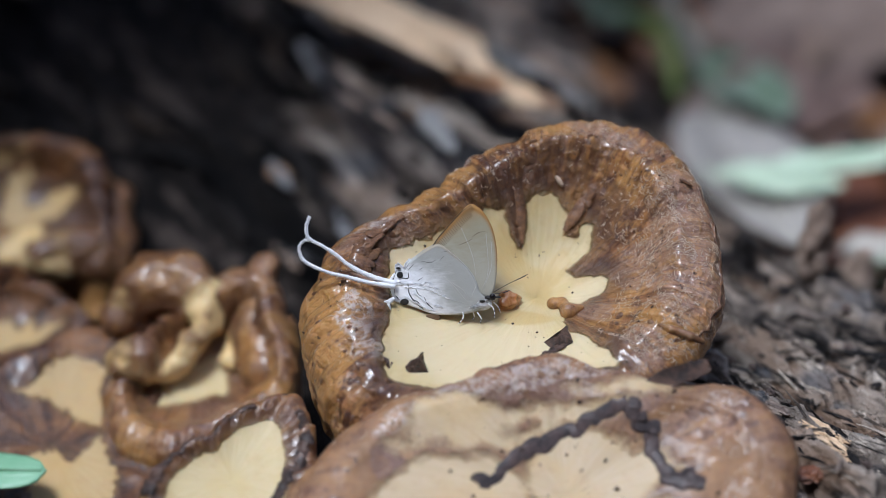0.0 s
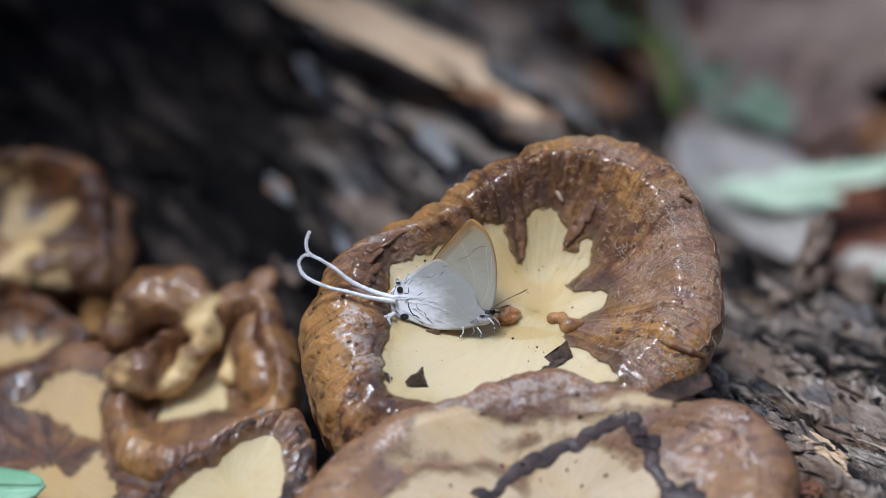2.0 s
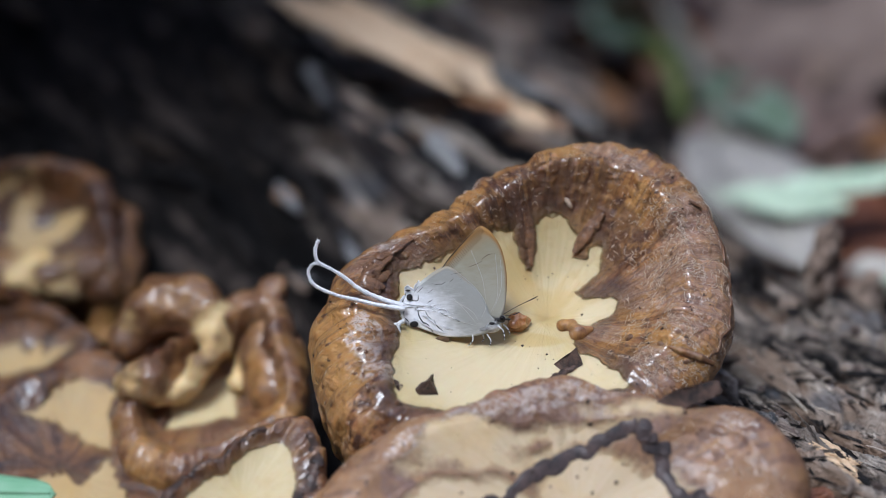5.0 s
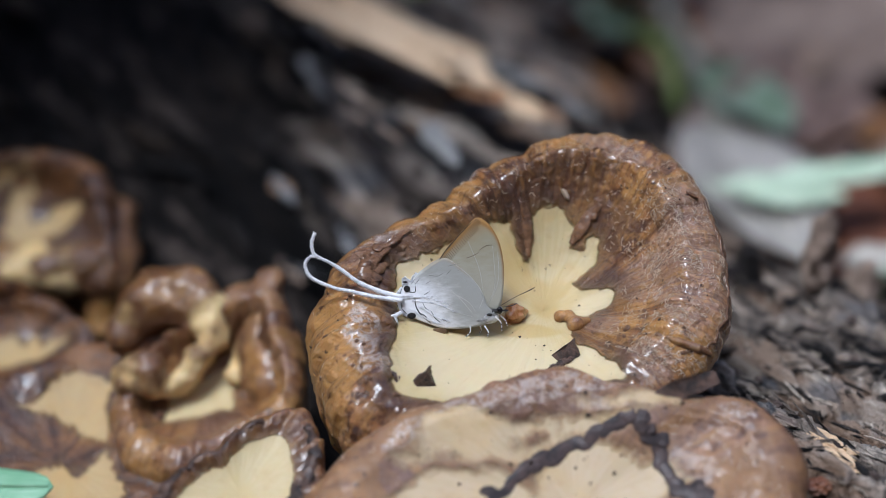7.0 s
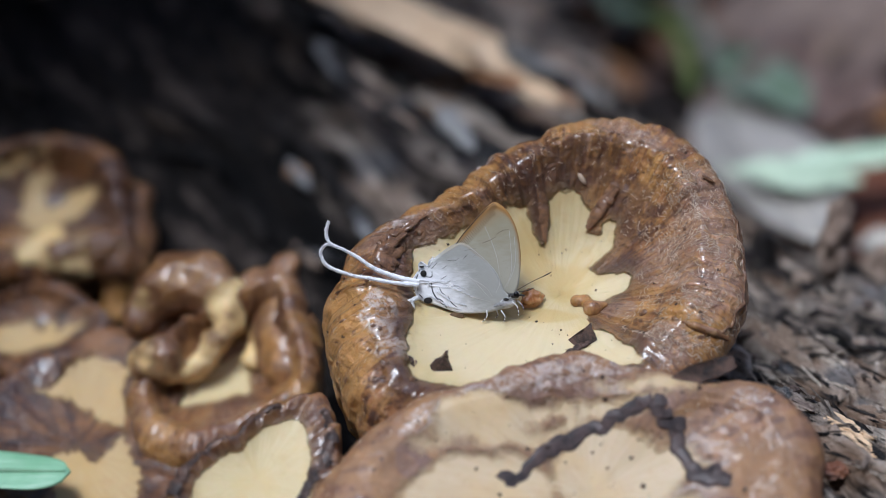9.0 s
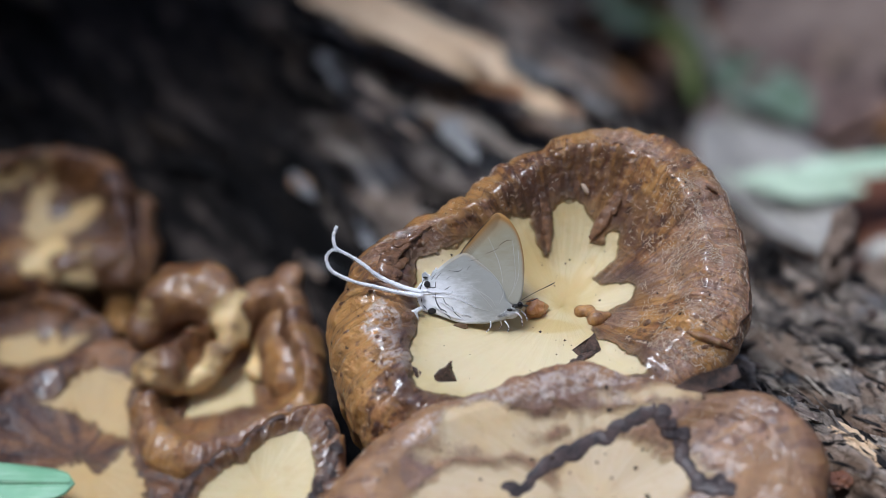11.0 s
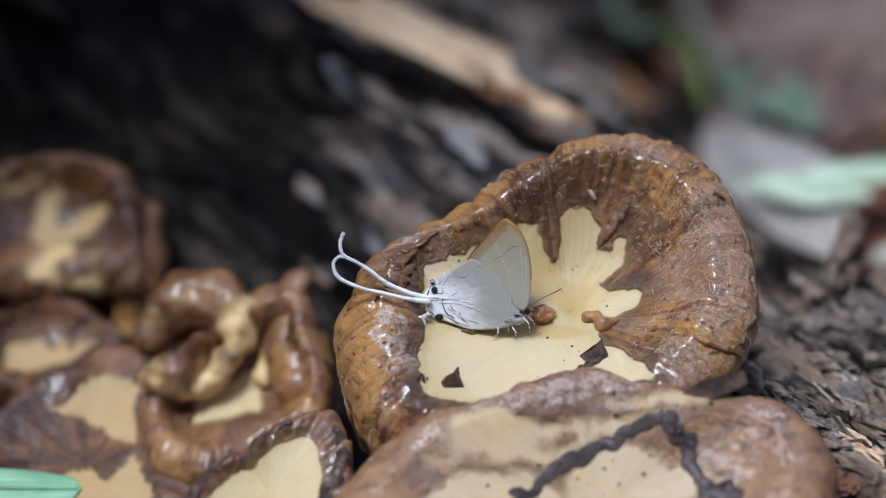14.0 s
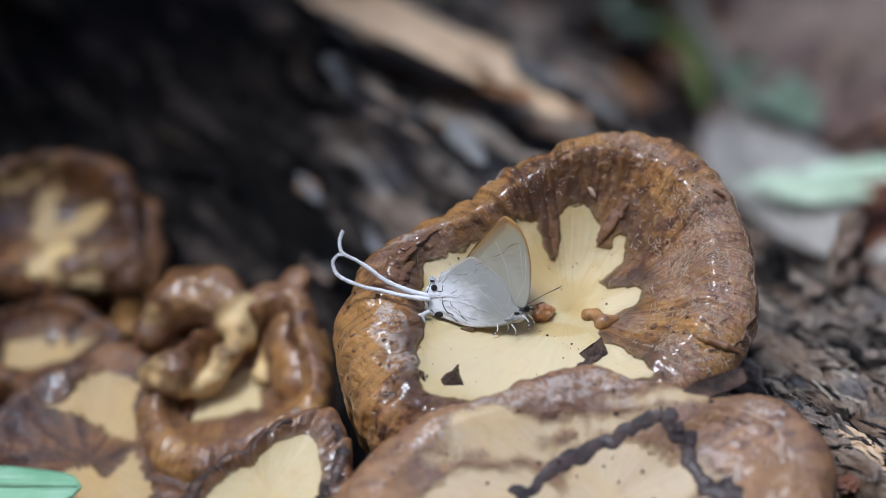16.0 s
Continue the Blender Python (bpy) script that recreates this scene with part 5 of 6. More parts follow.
    v, f = furry([(-166, 48), (-173, 35), (-171, 22), (-168, 6), (-158, -4)], [0.16, 0.34, 0.34, 0.22, 0.14], 220, 82, 0.95, 0.5)
    part("fringe", mesh_of("fringe", v, f, M_FUR), fly, "white wing fringe")
    # body
    blob("abdomen", (-52, -16), 4.2, 1.1, M_GREYFUR, fly, 0.0, 1.0, "grey furry abdomen")
    blob("thorax", (-14, -8), 2.2, 1.4, M_GREYFUR, fly, 0.0, 1.2, "grey furry thorax")
    v, f = furry([(-36, -14), (-20, -9), (-6, -1)], [0.4, 0.6, 0.4], 320, 83, 0.7, 0.7)
    part("ruff", mesh_of("ruff", v, f, M_GREYFUR), fly, "grey hair ruff")
    blob("head", (5, 4), 0.85, 0.85, M_GREYFUR, fly, 0.0, 0.9)
    blob("eye", (6, 5), 0.62, 0.72, M_EYE, fly, 0.75, 0.4, "glossy black eye")
    blob("cheek", (-2, 4), 0.75, 0.45, M_INK, fly, 0.8, 0.35)
    blob("shoulder_patch", (-12, -2), 0.6, 0.28, M_INK, fly, 1.15, 0.25)
    blob("palp", (15, 4), 0.7, 0.22, M_INK, fly, 0.3, 0.25)
    blob("wing_fold", (-99, -31), 1.5, 0.75, M_BROWNLINE, fly, 0.85, 0.12, "dark fold of the far wing")
    for path, off in (([(8, 13), (34, 28), (57, 39), (68, 45)], 0.3), ([(10, 9), (25, 11), (38, 16)], -0.5)):
        v, f = tube(wing_place(path, off), [0.05 * MM, 0.055 * MM, 0.07 * MM, 0.12 * MM, 0.06 * MM], 22, 6)
        part("antenna", mesh_of("antenna", v, f, M_INK), fly, "thin dark antenna")
    for path, off in (([(-2, -6), (8, -16), (10, -31)], 0.9), ([(8, -6), (16, -14), (20, -24)], -0.4), ([(-21, -22), (-14, -33), (-16, -42)], 0.9), ([(-46, -22), (-46, -33), (-54, -42)], 0.9), ([(-30, -20), (-26, -32), (-30, -38)], -0.8)):
        v, f = tube(wing_place(path, off), [0.15 * MM, 0.12 * MM, 0.09 * MM, 0.08 * MM], 14, 7, 1, 0.1)
        leg = part("leg", mesh_of("leg", v, f, M_FUR), fly, "white leg with black bands")
        q = curve_points(wing_place(path, off), 30)
        for j in (17, 24):
            v, f = tube([q[j], q[j + 1], q[j + 3]], [0.12 * MM, 0.14 * MM, 0.11 * MM], 5, 7)
            part("leg_band", mesh_of("leg_band", v, f, M_INK), leg)
    # tails, each turning about its root
    root = (-173, 30)
    pivot = wing_place([root], 0.6)[0]
    for path, radii, off, seed, label in (
            ([(-165, 31), (-202, 42), (-232, 55), (-251, 67), (-270, 83), (-293, 98), (-312, 108), (-319, 117), (-320, 134), (-314, 150)], [0.50, 0.50, 0.46, 0.42, 0.38, 0.32, 0.30, 0.30, 0.36, 0.32], 2.2, 91, "long white twisted tail"),
            ([(-165, 27), (-213, 35), (-251, 45), (-278, 51), (-304, 61), (-323, 72), (-331, 85), (-332, 98), (-324, 108), (-316, 109)], [0.50, 0.44, 0.36, 0.34, 0.38, 0.36, 0.30, 0.26, 0.25, 0.18], 3.4, 92, "long white curled tail")):
        v, f = furry(path, radii, 900, seed, off, 0.42)
        tail = part("tail", mesh_of("tail", v - pivot, f, M_FUR), fly, label)
        tail.location = pivot
        TAILS.append((tail, Vector(pivot)))
    for path, radii in (([(-167, 5), (-177, -3), (-175, -18), (-179, -37)], [0.45, 0.42, 0.36, 0.2]), ([(-166, 4), (-183, -2), (-189, -6)], [0.38, 0.32, 0.18])):
        v, f = furry(path, radii, 220, 93, 2.6, 0.4)
        part("short_tail", mesh_of("short_tail", v, f, M_FUR), fly, "short white tail")
    return fly


butterfly()


def rock_mesh(name, sx, sy, sz, seed, mat, n=14, m=9, smooth=True, k=1.3):
    """A lumpy closed body."""
    th, ph = np.meshgrid(np.linspace(0, 2 * math.pi, n, endpoint=False), np.linspace(-math.pi / 2, math.pi / 2, m), indexing="ij")
    x, y, z = np.cos(th) * np.cos(ph), np.sin(th) * np.cos(ph), np.sin(ph)
    r = 1 + 0.28 * lump(x * 2 + seed, y * 2, z * 2 - seed, k) + 0.12 * lump(x * 4, y * 4 + seed, z * 4, k)
    v = np.stack([x * r * sx, y * r * sy, z * r * sz], 2).reshape(-1, 3) * MM
    return mesh_of(name, v, grid_faces(n, m, True), mat, smooth)


def upright(n, spin=0.0):
    return Vector(n).to_track_quat("Z", "Y").to_matrix().to_4x4() @ pose(0, 0, 0, 0, 0, spin)


def on_cap(name, key, th, col, me, label, category, sink=0.0, spin=0.0):
    p, n = spot(key, th, col)
    ob = new(name, me)
    ob.matrix_world = Matrix.Translation(p + n * sink * MM) @ upright(n, spin)
    return tagged(ob, label, category)


skin_scales("main", MAIN, 16, (180, 226), 2.9, 5.4, 71)
skin_scales("main", MAIN, 8, (30, 110), 2.4, 4.6, 72)
skin_scales("main", MAIN, 6, (-45, 30), 1.6, 4.8, 73)
on_cap("sap_drop", "main", 205.2, 0.48, rock_mesh("sap_drop", 2.5, 1.9, 2.0, 2.0, M_AMBER, 32, 20, True, 1.3), "glossy amber-brown drop on the cream mushroom centre", "droplet", 1.0)
def flake_mesh(outline, thick, lean, seed, crease=0.5):
    """A ragged thin flake of bark that stands on its lower edge, creased across."""
    rng = np.random.default_rng(seed)
    o = np.array(outline, float)
    o = np.vstack([np.linspace(p, q, 4)[:-1] for p, q in zip(o, np.roll(o, -1, 0))])
    o = o + rng.normal(size=o.shape) * 0.13
    bend = crease * np.abs(o[:, 0]) + rng.normal(size=len(o)) * 0.1
    a, n = math.radians(lean), len(o)
    v = []
    for side in (-thick / 2, thick / 2):
        d = bend + side
        v += [np.stack([o[:, 0], d * math.sin(a) + o[:, 1] * math.cos(a), o[:, 1] * math.sin(a) - d * math.cos(a)], 1)]
    f = [tuple(range(n)), tuple(range(2 * n - 1, n - 1, -1))] + [(i, n + i, n + (i + 1) % n, (i + 1) % n) for i in range(n)]
    return mesh_of("bark_chip", np.vstack(v) * MM, f, M_DARKFLAP, False)


on_cap("bark_chip", "main", 228.0, 2.25, flake_mesh([(-2.9, -0.8), (-2.6, 2.6), (0.2, 4.0), (1.0, 2.2), (2.9, -1.0), (0.6, -0.3)], 0.5, 55, 5, 1.0), "dark folded flake of bark standing on the mushroom", "bark chip", 0.3, 10)
on_cap("bark_chip", "main", -78.8, 1.62, flake_mesh([(-4.2, -0.8), (-0.8, 1.8), (1.6, 4.2), (3.2, 1.2), (1.6, -0.4)], 0.5, 50, 8), "blackish triangular flake of bark on the mushroom", "bark chip", 0.3, 5)
flap("torn_edge", "main", MAIN, [(248.4, 2.29), (254.4, 2.12), (266.4, 1.92), (277.2, 1.75), (288, 1.62)], [0.35, 0.7, 0.45, 0.8, 0.6], M_DARKFLAP, "thin blackened torn edge", 0.3, 0.6, 31, 0.3, 0.6)
torn = part("torn_edge", flake_mesh([(-7.6, -2.8), (-5.2, 0.4), (-1.8, 2.0), (2.4, 3.0), (6.3, 3.7), (6.9, 1.4), (3.2, -0.4), (-2.2, -1.8)], 0.6, 70, 12, 0.16), FRONT, "upturned dark torn edge")
at, up = spot("front", 45, 4.5)
torn.matrix_local = Matrix.Translation(at + up * 0.0012 - FRONT.location) @ pose(0, 0, 0, 0, -6, -4)
on_cap("bark_chip", "main", 219.6, 2.8, flake_mesh([(-1.6, -0.6), (-0.6, 0.9), (1.5, 0.5), (1.2, -0.6)], 0.5, 30, 9), "dark crumb of bark lying on the mushroom", "bark chip", 0.3, 60)
on_cap("wood_crumb", "main", 76.8, 2.1, rock_mesh("wood_crumb", 1.5, 0.55, 0.5, 6.0, M_CURL, 10, 7), "tiny pinkish wood crumb on the mushroom", "crumb", 0.4, -60)
on_cap("wood_crumb", "main", 28.8, 4.5, rock_mesh("wood_crumb", 1.7, 0.4, 0.4, 7.0, M_FLAP, 10, 7), "tiny brown wood crumb on the mushroom rim", "crumb", 0.3, -50)


# ---- wood fragments of the log ----
def splinter_mesh(L, w, h, seed, mat, bend=1.0):
    """A split length of fibrous wood along x, ragged at both ends."""
    rng = np.random.default_rng(seed)
    n, sides = 10, 7
    prof = rng.uniform(0.7, 1.25, sides)
    v = []
    for i in range(n):
        t = i / (n - 1)
        e = min(1.0, 0.25 + 3.2 * min(t, 1 - t)) * (1 + 0.18 * rng.uniform(-1, 1))
        by, bz = bend * 0.06 * L * (math.sin(seed + t * 2.2) - math.sin(seed + 1.1)), bend * 0.03 * L * (math.sin(seed * 2 + t * 3) - math.sin(seed * 2 + 1.5))
        for k in range(sides):
            a = 2 * math.pi * k / sides
            j = prof[k] * (1 + 0.16 * rng.uniform(-1, 1))
            v.append(((t - 0.5) * L + rng.uniform(-1, 1) * 0.05 * L * (1 if i in (0, n - 1) else 0.2), math.cos(a) * w * 0.5 * e * j + by, math.sin(a) * h * 0.5 * e * j + bz))
    f = [(i * sides + k, i * sides + (k + 1) % sides, (i + 1) * sides + (k + 1) % sides, (i + 1) * sides + k) for i in range(n - 1) for k in range(sides)]
    f += [tuple(range(sides))[::-1], tuple((n - 1) * sides + k for k in range(sides))]
    return mesh_of("splinter", np.array(v) * MM, f, mat, False)


def lay(ob, x, y, turn, tilt, lift, parent=None):
    """Lays a piece on the log at plan place x, y in mm."""
    h = lambda a, b: float(log_height(a, b))
    n = Vector((h(x - 2, y) - h(x + 2, y), h(x, y - 2) - h(x, y + 2), 4.0)).normalized()
    n = (n + Vector((0, 0, 2.5))).normalized()
    m = Matrix.Translation(Vector((x, y, h(x, y) + lift)) * MM) @ n.to_track_quat("Z", "Y").to_matrix().to_4x4()
    ax = m.to_3x3().inverted() @ Vector((math.cos(turn), math.sin(turn), 0))
    m = m @ Matrix.Rotation(math.atan2(ax.y, ax.x), 4, "Z") @ Matrix.Rotation(tilt, 4, "Y")
    if parent is not None:
        m = Matrix.Translation(-parent.location) @ m
        ob.parent = parent
    ob.matrix_local = m
    return ob


GRAIN = math.atan2(GY, GX)


def log_pieces():
    rng = np.random.default_rng(21)
    small = [splinter_mesh(rng.uniform(6, 20), rng.uniform(0.8, 2.6), rng.uniform(0.6, 1.8), s, M_SPLINTER) for s in range(16)]
    crumbs = [rock_mesh("wood_crumb", rng.uniform(0.8, 2.2), rng.uniform(0.6, 1.6), rng.uniform(0.5, 1.2), s * 1.7, M_BARK, 8, 6, False, 2.0) for s in range(8)]
    bits = [rock_mesh("wood_crumb", rng.uniform(1.2, 3.2), rng.uniform(0.9, 2), rng.uniform(0.8, 1.8), s * 2.3, (M_BARK, M_OLDWOOD, M_BLACKWOOD)[s % 3], 9, 7, False, 3.2) for s in range(8)]
    large = [splinter_mesh(rng.uniform(12, 40), rng.uniform(1.2, 3), rng.uniform(1.5, 3.5), s + 40, M_OLDWOOD) for s in range(14)]
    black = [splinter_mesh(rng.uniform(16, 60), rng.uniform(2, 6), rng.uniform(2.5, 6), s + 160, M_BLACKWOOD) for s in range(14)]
    tan = [splinter_mesh(rng.uniform(12, 45), rng.uniform(1.6, 5), rng.uniform(2, 4), s + 80, M_TANWOOD) for s in range(14)]
    for i in range(90):
        x, y = rng.uniform(46, 128), rng.uniform(-75, 105)
        lay(new("splinter", small[i % 16]), x, y, GRAIN + rng.normal() * 0.35, rng.normal() * 0.14, rng.uniform(-0.2, 1.4), LOG)
    chunks = [splinter_mesh(rng.uniform(10, 30), rng.uniform(1.0, 2.6), rng.uniform(1.2, 2.8), s + 120, M_SPLINTER) for s in range(10)]
    for i in range(54):
        x, y = rng.uniform(48, 125), rng.uniform(-70, 100)
        lay(new("splinter", chunks[i % 10]), x, y, GRAIN + rng.normal() * 0.25, rng.normal() * 0.10, rng.uniform(-0.6, 1.2), LOG)
    for i in range(110):
        x, y = rng.uniform(46, 125), rng.uniform(-75, 90)
        lay(new("crumb", crumbs[i % 8]), x, y, rng.uniform(0, 6), rng.normal() * 0.3, rng.uniform(0.2, 1.6), LOG)
    for i in range(44):
        x, y = rng.uniform(50, 122), rng.uniform(-70, 95)
        lay(new("crumb", bits[i % 8]), x, y, GRAIN + rng.normal() * 0.4, rng.normal() * 0.3, rng.uniform(0.2, 1.5), LOG)
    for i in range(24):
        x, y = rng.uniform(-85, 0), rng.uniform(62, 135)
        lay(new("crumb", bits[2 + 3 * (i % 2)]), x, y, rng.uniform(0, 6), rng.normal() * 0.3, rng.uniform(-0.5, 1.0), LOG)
    lumps = [splinter_mesh(rng.uniform(12, 36), rng.uniform(1.8, 4.2), rng.uniform(2, 4.5), s + 240, (M_OLDWOOD, M_SLATE, M_OLDWOOD, M_SPLINTER, M_BLACKWOOD, M_OLDWOOD, M_SLATE)[s % 7], 1.6) for s in range(15)]
    for i in range(170):
        x, y = rng.uniform(-45, 78), rng.uniform(84, 330)
        if (x < -10 and y < 185 and i % 4) or abs((x - 16) * 0.822 + (y - 126) * 0.569) < 13 and y > 110:
            continue
        lay(new("splinter", lumps[i % 15]), x, y, GRAIN + rng.normal() * 0.25, rng.normal() * 0.16, rng.uniform(-1, 2.0), LOG)
    for i in range(190):
        y = rng.uniform(105, 400)
        x = rng.uniform(-190, 100 - 0.3 * y)
        if math.hypot(x + 14, (y - 165) * 0.6) < 32:
            continue
        # only black pieces at the left, their colour deepening the shade there
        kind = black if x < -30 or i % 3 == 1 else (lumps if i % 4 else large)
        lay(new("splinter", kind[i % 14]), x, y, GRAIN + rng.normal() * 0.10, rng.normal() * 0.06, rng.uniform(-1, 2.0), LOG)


log_pieces()


def log_fibres():
    """Loose fibres, flakes and crumbs over the near part of the log, as one tangle."""
    rng = np.random.default_rng(22)
    pieces = []
    for i in range(1700):
        x, y = rng.uniform(44, 128), rng.uniform(-80, 100)
        z = float(log_height(x, y)) + rng.uniform(-0.3, 1.3)
        a = GRAIN + rng.normal() * (0.28 if i % 6 else 1.2)
        L, w = rng.uniform(1.5, 12), rng.uniform(0.10, 0.42) * (2.0 if i % 7 == 0 else 1)
        d, e = np.array([math.cos(a), math.sin(a), rng.normal() * 0.25]), np.array([-math.sin(a), math.cos(a), rng.normal() * 0.3])
        p, h = np.array([x, y, z]), w * rng.uniform(0.3, 0.8)
        k = rng.uniform(0.5, 1.1, 4)
        q = [p - d * L / 2 * k[0] - e * w * 0.4, p - d * L / 2 + e * w * 0.5, p + d * L / 2 * k[1] + e * w * k[2], p + d * L / 2 - e * w * k[3]]
        c = p + d * L * 0.05 + np.array([0, 0, h + rng.uniform(0, 0.08) * L])
        v = np.array([*q, c, p - [0, 0, 0.3]]) * MM - np.array(LOG.location)
        pieces.append((v, [(0, 4, 1), (1, 4, 2), (2, 4, 3), (3, 4, 0), (0, 1, 5), (1, 2, 5), (2, 3, 5), (3, 0, 5)]))
    v, f = joined(pieces)
    tagged(part("wood_debris", mesh_of("wood_debris", v, f, M_FIBRE, False), LOG, "loose grey wood fibre"), kind="stuff")


log_fibres()


def wood_strip(x, y, turn, L, w, h, lift, mat, label, seed, tilt=0.0):
    ob = new("wood_strip", splinter_mesh(L, w, h, seed, mat))
    lay(ob, x, y, turn, tilt, lift)
    return tagged(ob, label, "wood strip")


STRIP = math.atan2(-77, 54)


def strip_between(p, q, w, h, mat, label, seed):
    """A strip of split wood from p to q, in mm."""
    p, q = Vector(p) * MM, Vector(q) * MM
    ob = thing("wood_strip", (0, 0, 0), label, "wood strip")
    L = (q - p).length / MM
    part("strip_body", splinter_mesh(L, w, h, seed, mat, 0.3), ob)
    rng = np.random.default_rng(seed)
    for k in range(4):
        s = part("sliver", splinter_mesh(L * rng.uniform(0.25, 0.5), w * 0.22, h * 0.35, seed + k + 1, mat), ob)
        s.matrix_local = pose(rng.uniform(-0.3, 0.3) * L * MM, rng.uniform(-0.3, 0.3) * w * MM, h * 0.45 * MM, 0, rng.uniform(-4, 4), rng.uniform(-6, 6))
    ob.matrix_world = Matrix.Translation((p + q) / 2) @ (q - p).to_track_quat("X", "Z").to_matrix().to_4x4()


strip_between((-47, 226, -7), (12.0, 143.0, -8), 22, 6, M_PALEWOOD, "long pale strip of bare split wood on the log", 101)
strip_between((-33.4, 157, -9), (-11, 101, -12), 6, 3, M_OLDWOOD, "tan strip of split wood on the log", 102)
strip_between((2, 155, -11), (17, 136, -12), 9, 3, M_RUSTWOOD, "orange-brown flake of split wood on the log", 103)
strip_between((9, 150, -11), (24, 128, -13), 8, 3, M_PALEWOOD, "pale flake of split wood on the log", 111)
strip_between((15, 148, -14), (29, 128, -15), 7, 3, M_TANWOOD, "tan flake of split wood on the log", 112)
strip_between((-37, 180, -13), (-30, 152, -15), 6, 4, M_SLATE, "slate-grey strip of split wood on the log", 113)
strip_between((-6, 134, -16), (3, 104, -17), 5, 4, M_SLATE, "slate-grey strip of split wood on the log", 109)
strip_between((6, 196, -18), (38, 152, -21), 4, 4, M_SLATE, "slate-grey strip of split wood on the log", 110)
wood_strip(-41, 122, STRIP, 9, 5, 3, 1, M_TANWOOD, "short tan wood chip on the log", 104)
wood_strip(-6, 118, STRIP, 60, 4, 3, 2, M_SPLINTER, "dark grey strip of split wood on the log", 105)
wood_strip(18, 132, STRIP + 0.15, 44, 5, 3, 2, M_SPLINTER, "dark grey strip of split wood on the log", 106)
for p, q, w, k in (((70, -19), (77, -35), 5.5, 107), ((73, -19), (78, -31), 3.0, 117), ((69, -24), (74, -36), 2.2, 127)):
    strip_between((*p, float(log_height(*p)) + 2.5), (*q, float(log_height(*q)) + 2.5), w, 1.6, M_PALEWOOD, "pale torn flake of bare wood on the log", k)
for x, y, r, s in ((84, 62, 4.4, 1.0), (101, 50, 3.0, 2.0), (69, 71, 3.0, 3.0), (60, 82, 3.0, 4.0), (96, 78, 4.0, 5.0)):
    knob = new("rotten_stub", rock_mesh("rotten_stub", r, r * 0.8, r * 2.0, s, M_OLDWOOD, 36, 24, True, 3.0))
    tagged(lay(knob, x, y, s, 0.04 * s, r * 1.9), "dark crumbling stub of rotten wood on the log", "wood stub")
rust = new("bark_flake", rock_mesh("bark_flake", 3.2, 2.2, 1.2, 4.0, M_RUST, 22, 14, False, 4.5))
tagged(lay(rust, 69.7, -41, 0.4, 0.3, 1.5), "rust-red flake of bark on the log", "bark chip")


# ---- leaves ----
def leaf_thing(L, W, curl, mat, seed, label, x, y, z, rx, ry, rz, group="", blunt=0.75, crease=0.25):
    """A fallen leaf along x: waved blade with thickness, midrib and stalk."""
    n, m = 22, 11
    u, s = np.meshgrid(np.linspace(0, 1, n), np.linspace(-1, 1, m), indexing="ij")
    half = W / 2 * np.sin(math.pi * (0.015 + 0.97 * u) ** 0.8) ** blunt * (1 + 0.06 * np.sin(19 * u + seed))
    if blunt < 0.5:
        half = W / 2 * np.sqrt(np.maximum(1 - np.abs(2 * u - 1) ** 4, 0.002))
    zc = curl * L * (u - 0.5) ** 2
    zz = np.abs(s) * half * crease + zc + 0.04 * W * np.sin(9 * u + 3 * s + seed) * np.abs(s)
    top = np.stack([(u - 0.5) * L, s * half, zz], 2).reshape(-1, 3)
    f = grid_faces(n, m, False)
    k = n * m
    edge = list(range(m)) + [i * m + m - 1 for i in range(1, n)] + [(n - 1) * m + i for i in range(m - 2, -1, -1)] + [i * m for i in range(n - 2, 0, -1)]
    faces = [q[::-1] for q in f] + [tuple(i + k for i in q) for q in f] + [(edge[i], edge[(i + 1) % len(edge)], edge[(i + 1) % len(edge)] + k, edge[i] + k) for i in range(len(edge))]
    ob = thing("fallen_leaf", (0, 0, 0), label, "leaf", group)
    part("blade", mesh_of("blade", np.vstack([top, top - [0, 0, 0.35]]) * MM, faces, mat), ob)
    rib = [((t - 0.5) * L, 0, curl * L * (t - 0.5) ** 2 + 0.1) for t in (0, 0.25, 0.5, 0.75, 0.97)]
    v, f = tube(np.array(rib) * MM, [0.0007, 0.0006, 0.0005, 0.0003, 0.0002], 14, 6)
    part("midrib", mesh_of("midrib", v, f, mat), ob)
    z0 = curl * L * 0.25
    v, f = tube(np.array([(-0.5 * L + 1, 0, z0), (-0.58 * L, 0.02 * L, z0 + 0.01 * L), (-0.66 * L, 0.04 * L, z0)]) * MM, [0.0007, 0.0005, 0.0005], 8, 6)
    part("stalk", mesh_of("stalk", v, f, mat), ob)
    ob.matrix_world = pose(x * MM, y * MM, z * MM, rx, ry, rz)
    return ob


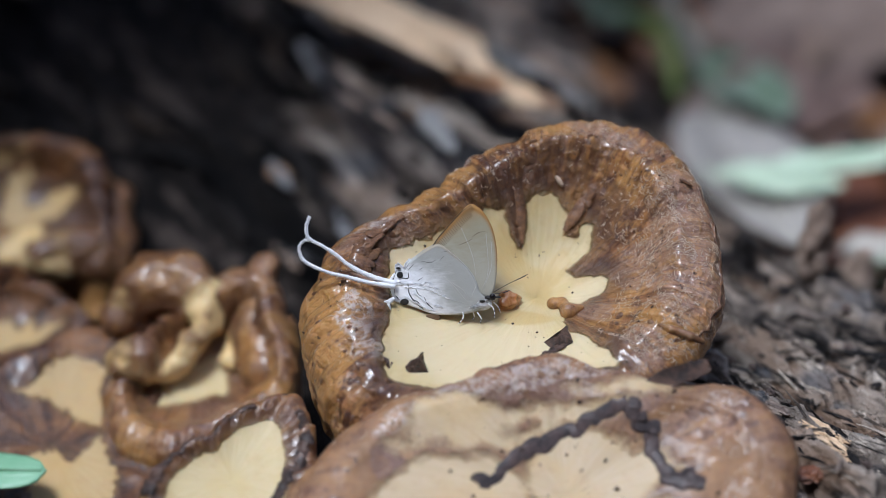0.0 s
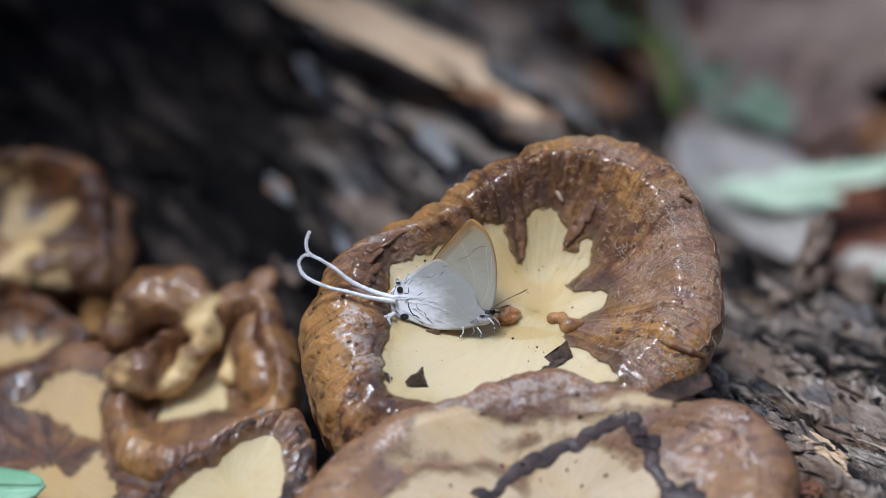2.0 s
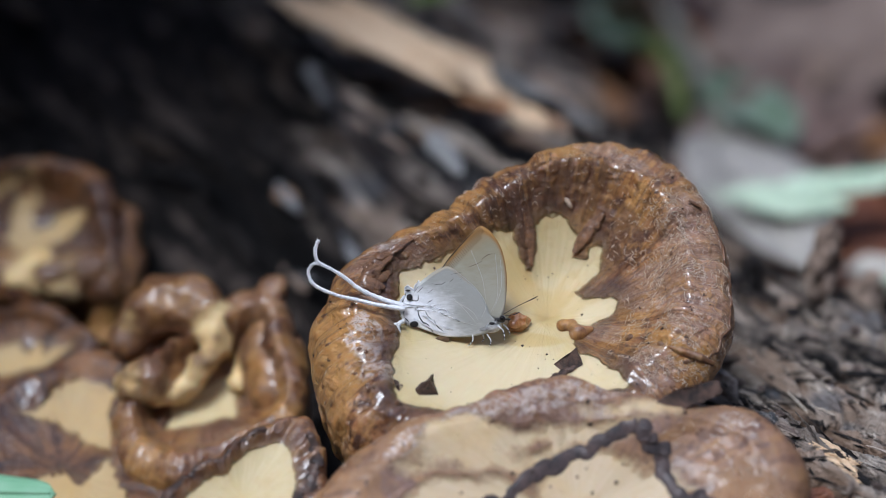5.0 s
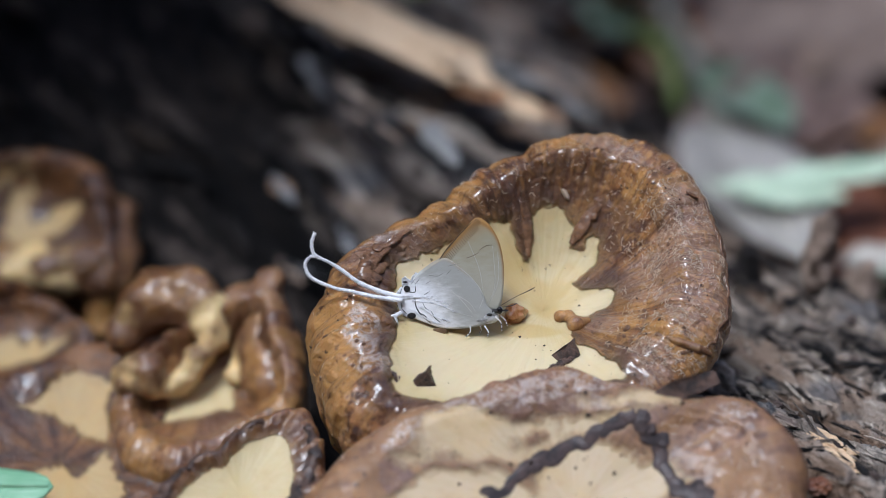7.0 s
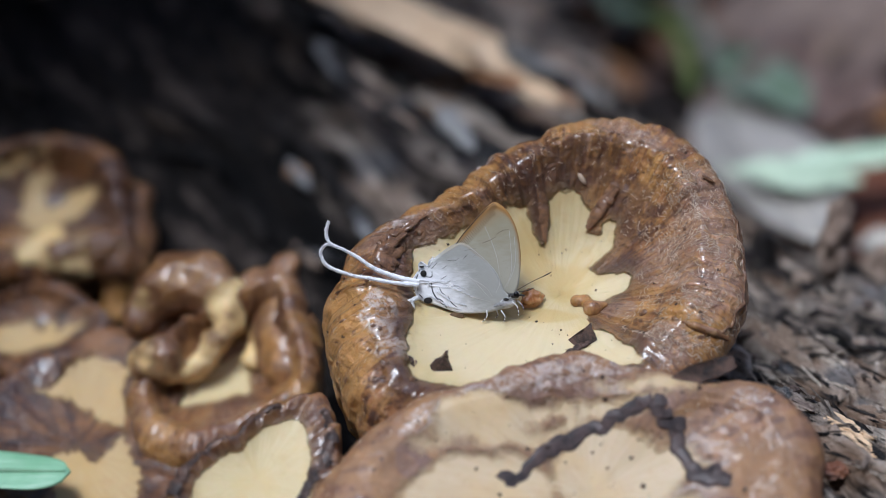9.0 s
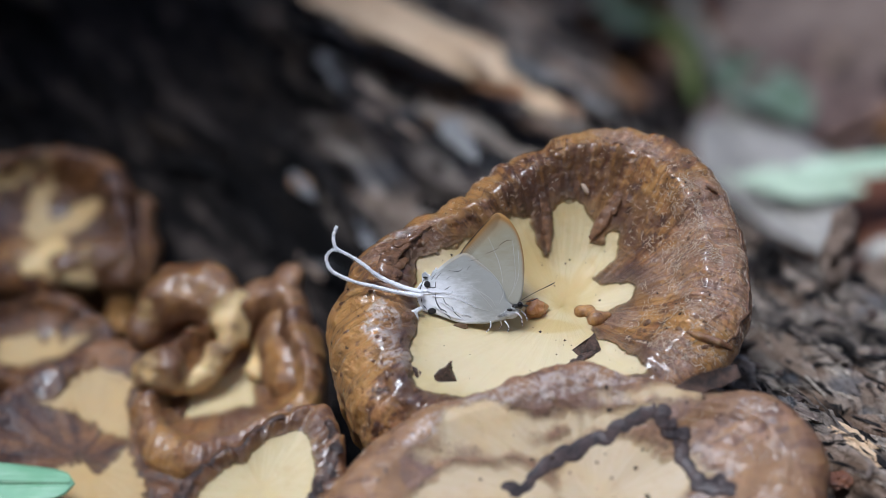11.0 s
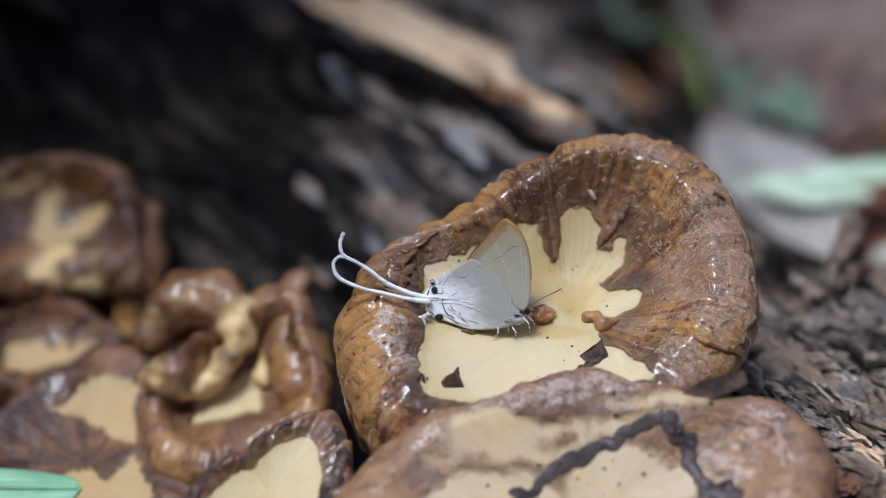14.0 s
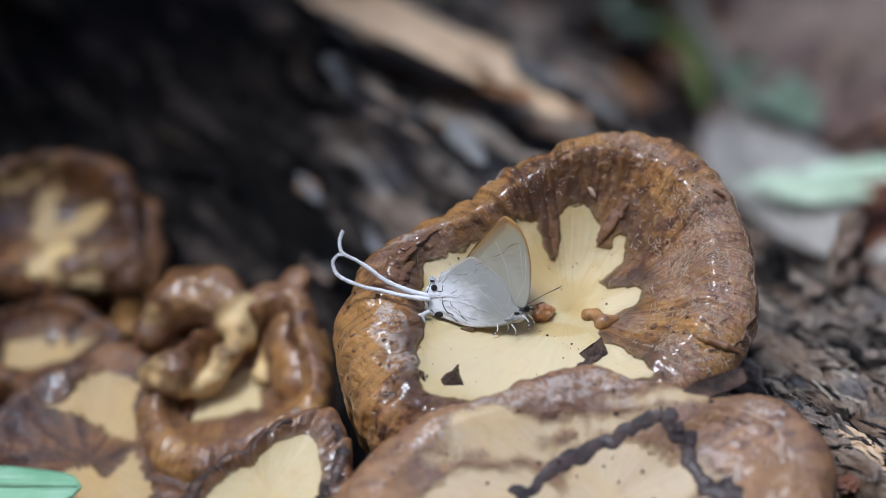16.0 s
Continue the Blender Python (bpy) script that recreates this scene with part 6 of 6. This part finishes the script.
def litter():
    rng = np.random.default_rng(33)
    spots = []
    for i in range(170):
        r, a = rng.uniform(350, 1600), rng.uniform(0, 6.283)
        x, y = r * math.cos(a), 100 + r * math.sin(a)
        if -330 < x < 260 and -320 < y < 700:
            continue
        spots.append((x, y, -76 + rng.uniform(0, 7), rng.normal() * 12, rng.normal() * 12, rng.uniform(0, 360)))
    for i in range(210):
        y = 140 + 900 * rng.random() ** 1.3
        x = rng.uniform(120 - 0.28 * min(y, 330), 160 + 0.45 * y)
        if 48 < x < 76 and 215 < y < 335:
            continue
        spots.append((x, y, -74 + rng.uniform(0, 9), rng.normal() * 16, rng.normal() * 16, rng.uniform(0, 360)))
    kinds = []
    for i, p in enumerate(spots):
        if i < 9:
            kinds.append(leaf_thing(rng.uniform(45, 85), rng.uniform(22, 40), rng.uniform(-0.4, 0.5), M_DEAD if i % 4 else M_RUST, i,
                                    "curled brown dead leaf on the forest floor" if i % 4 else "curled rust-brown dead leaf on the forest floor", *p, "leaf litter"))
        else:
            copy_thing(kinds[i % 9], pose(p[0] * MM, p[1] * MM, p[2] * MM, *p[3:]))


litter()
leaf_thing(150, 40, 0.05, M_GREY, 51, "broad pale grey dead leaf on the forest floor", 84, 202, -56, 3, 3, 95, "", 1.1)
leaf_thing(62, 13, 0.12, M_PALEGREEN, 52, "pale mint green leaf on the forest floor", 108, 182, -49, 6, 0, 27)
leaf_thing(34, 15, 0.15, M_PALEGREEN, 53, "pale mint green leaf on the forest floor", 90, 165, -48, 8, 0, -18)
leaf_thing(60, 24, 0.12, M_TEAL, 54, "dull green leaf on the forest floor", 93, 258, -53, 4, 0, -76)
leaf_thing(46, 22, 0.3, M_RUST, 55, "rust-brown dead leaf on the forest floor", 134, 244, -60, 14, 0, 64)
leaf_thing(38, 18, 0.3, M_MAUVE, 59, "pale mauve-brown dead leaf on the forest floor", 132, 222, -60, 10, 0, 20)
leaf_thing(30, 14, 0.2, M_GREY, 60, "small grey dead leaf on the forest floor", 120, 152, -62, 10, 0, 12)
leaf_thing(26, 12, 0.2, M_PALEGREEN, 56, "small pale green leaf on the forest floor", 118, 142, -64, 10, 0, 5)
leaf_thing(130, 62, 0.10, M_MAUVE, 61, "large mauve-brown dead leaf on the forest floor", 150, 352, -60, 14, -4, 12)
leaf_thing(90, 44, 0.15, M_MAUVE, 62, "large mauve-brown dead leaf on the forest floor", 116, 310, -64, 10, 2, 65)
leaf_thing(80, 44, 0.15, M_MAUVE, 63, "large mauve-brown dead leaf on the forest floor", 108, 395, -62, 16, 0, 100)
leaf_thing(50, 22, 0.2, M_TEAL, 64, "dull green leaf on the forest floor", 58, 372, -58, 20, 0, 80)
leaf_thing(34, 10.0, 0.05, M_GREEN, 57, "fresh green leaf lying on a mushroom cap", -98, -5.0, -46.4, 20, 3, 1, "", 0.3, 0.05)
leaf_thing(26, 9, 0.1, M_MOSS, 58, "yellow-green leaf on the log", -3, 226, -6, 20, 0, 55)
v, f = tube(np.array([(64, 345, -60), (66, 320, -50), (70, 290, -48), (72, 265, -58)]) * MM, [0.003, 0.0035, 0.003, 0.002], 20, 8)
stem = new("plant_stem", mesh_of("plant_stem", v, f, M_MOSS))
tagged(stem, "bent yellow-green plant stem on the ground", "plant")
v, f = tube(np.array([(76, 392, -56), (77, 350, -54), (80, 300, -53), (82, 246, -57)]) * MM, [0.0028, 0.0034, 0.0034, 0.0022], 24, 8, wobble=0.08)
twig = new("twig", mesh_of("twig", v, f, M_TWIG))
tagged(twig, "grey-green twig lying over fallen leaves", "twig")


def motions():
    # the tails sway a little in the air: seconds and degrees about their root
    turns = [(0, 0.0), (0.5, -0.2), (1, 0.6), (1.5, 0.3), (2, 0.0), (2.5, 0.0), (3, 1.0), (3.5, 0.7), (4, 3.4), (4.6, 1.0), (6.5, 0.4), (7, 1.4), (7.5, 2.2), (8, 1.6), (8.5, 1.4), (9, 3.8),
             (9.6, 1.0), (11.5, -0.3), (12, 1.2), (12.5, 1.6), (13, 2.1), (13.5, 1.9), (14, 0.2), (14.5, 0.2), (15, 2.6), (15.5, 0.6), (16, 0.6)]
    for k, (tail, pivot) in enumerate(TAILS):
        axis = Vector(SIDE)
        walk(tail, [(t, Matrix.Translation(pivot) @ Matrix.Rotation(radians(a * (1.0 if k == 0 else 0.9)), 4, axis)) for t, a in turns])


motions()
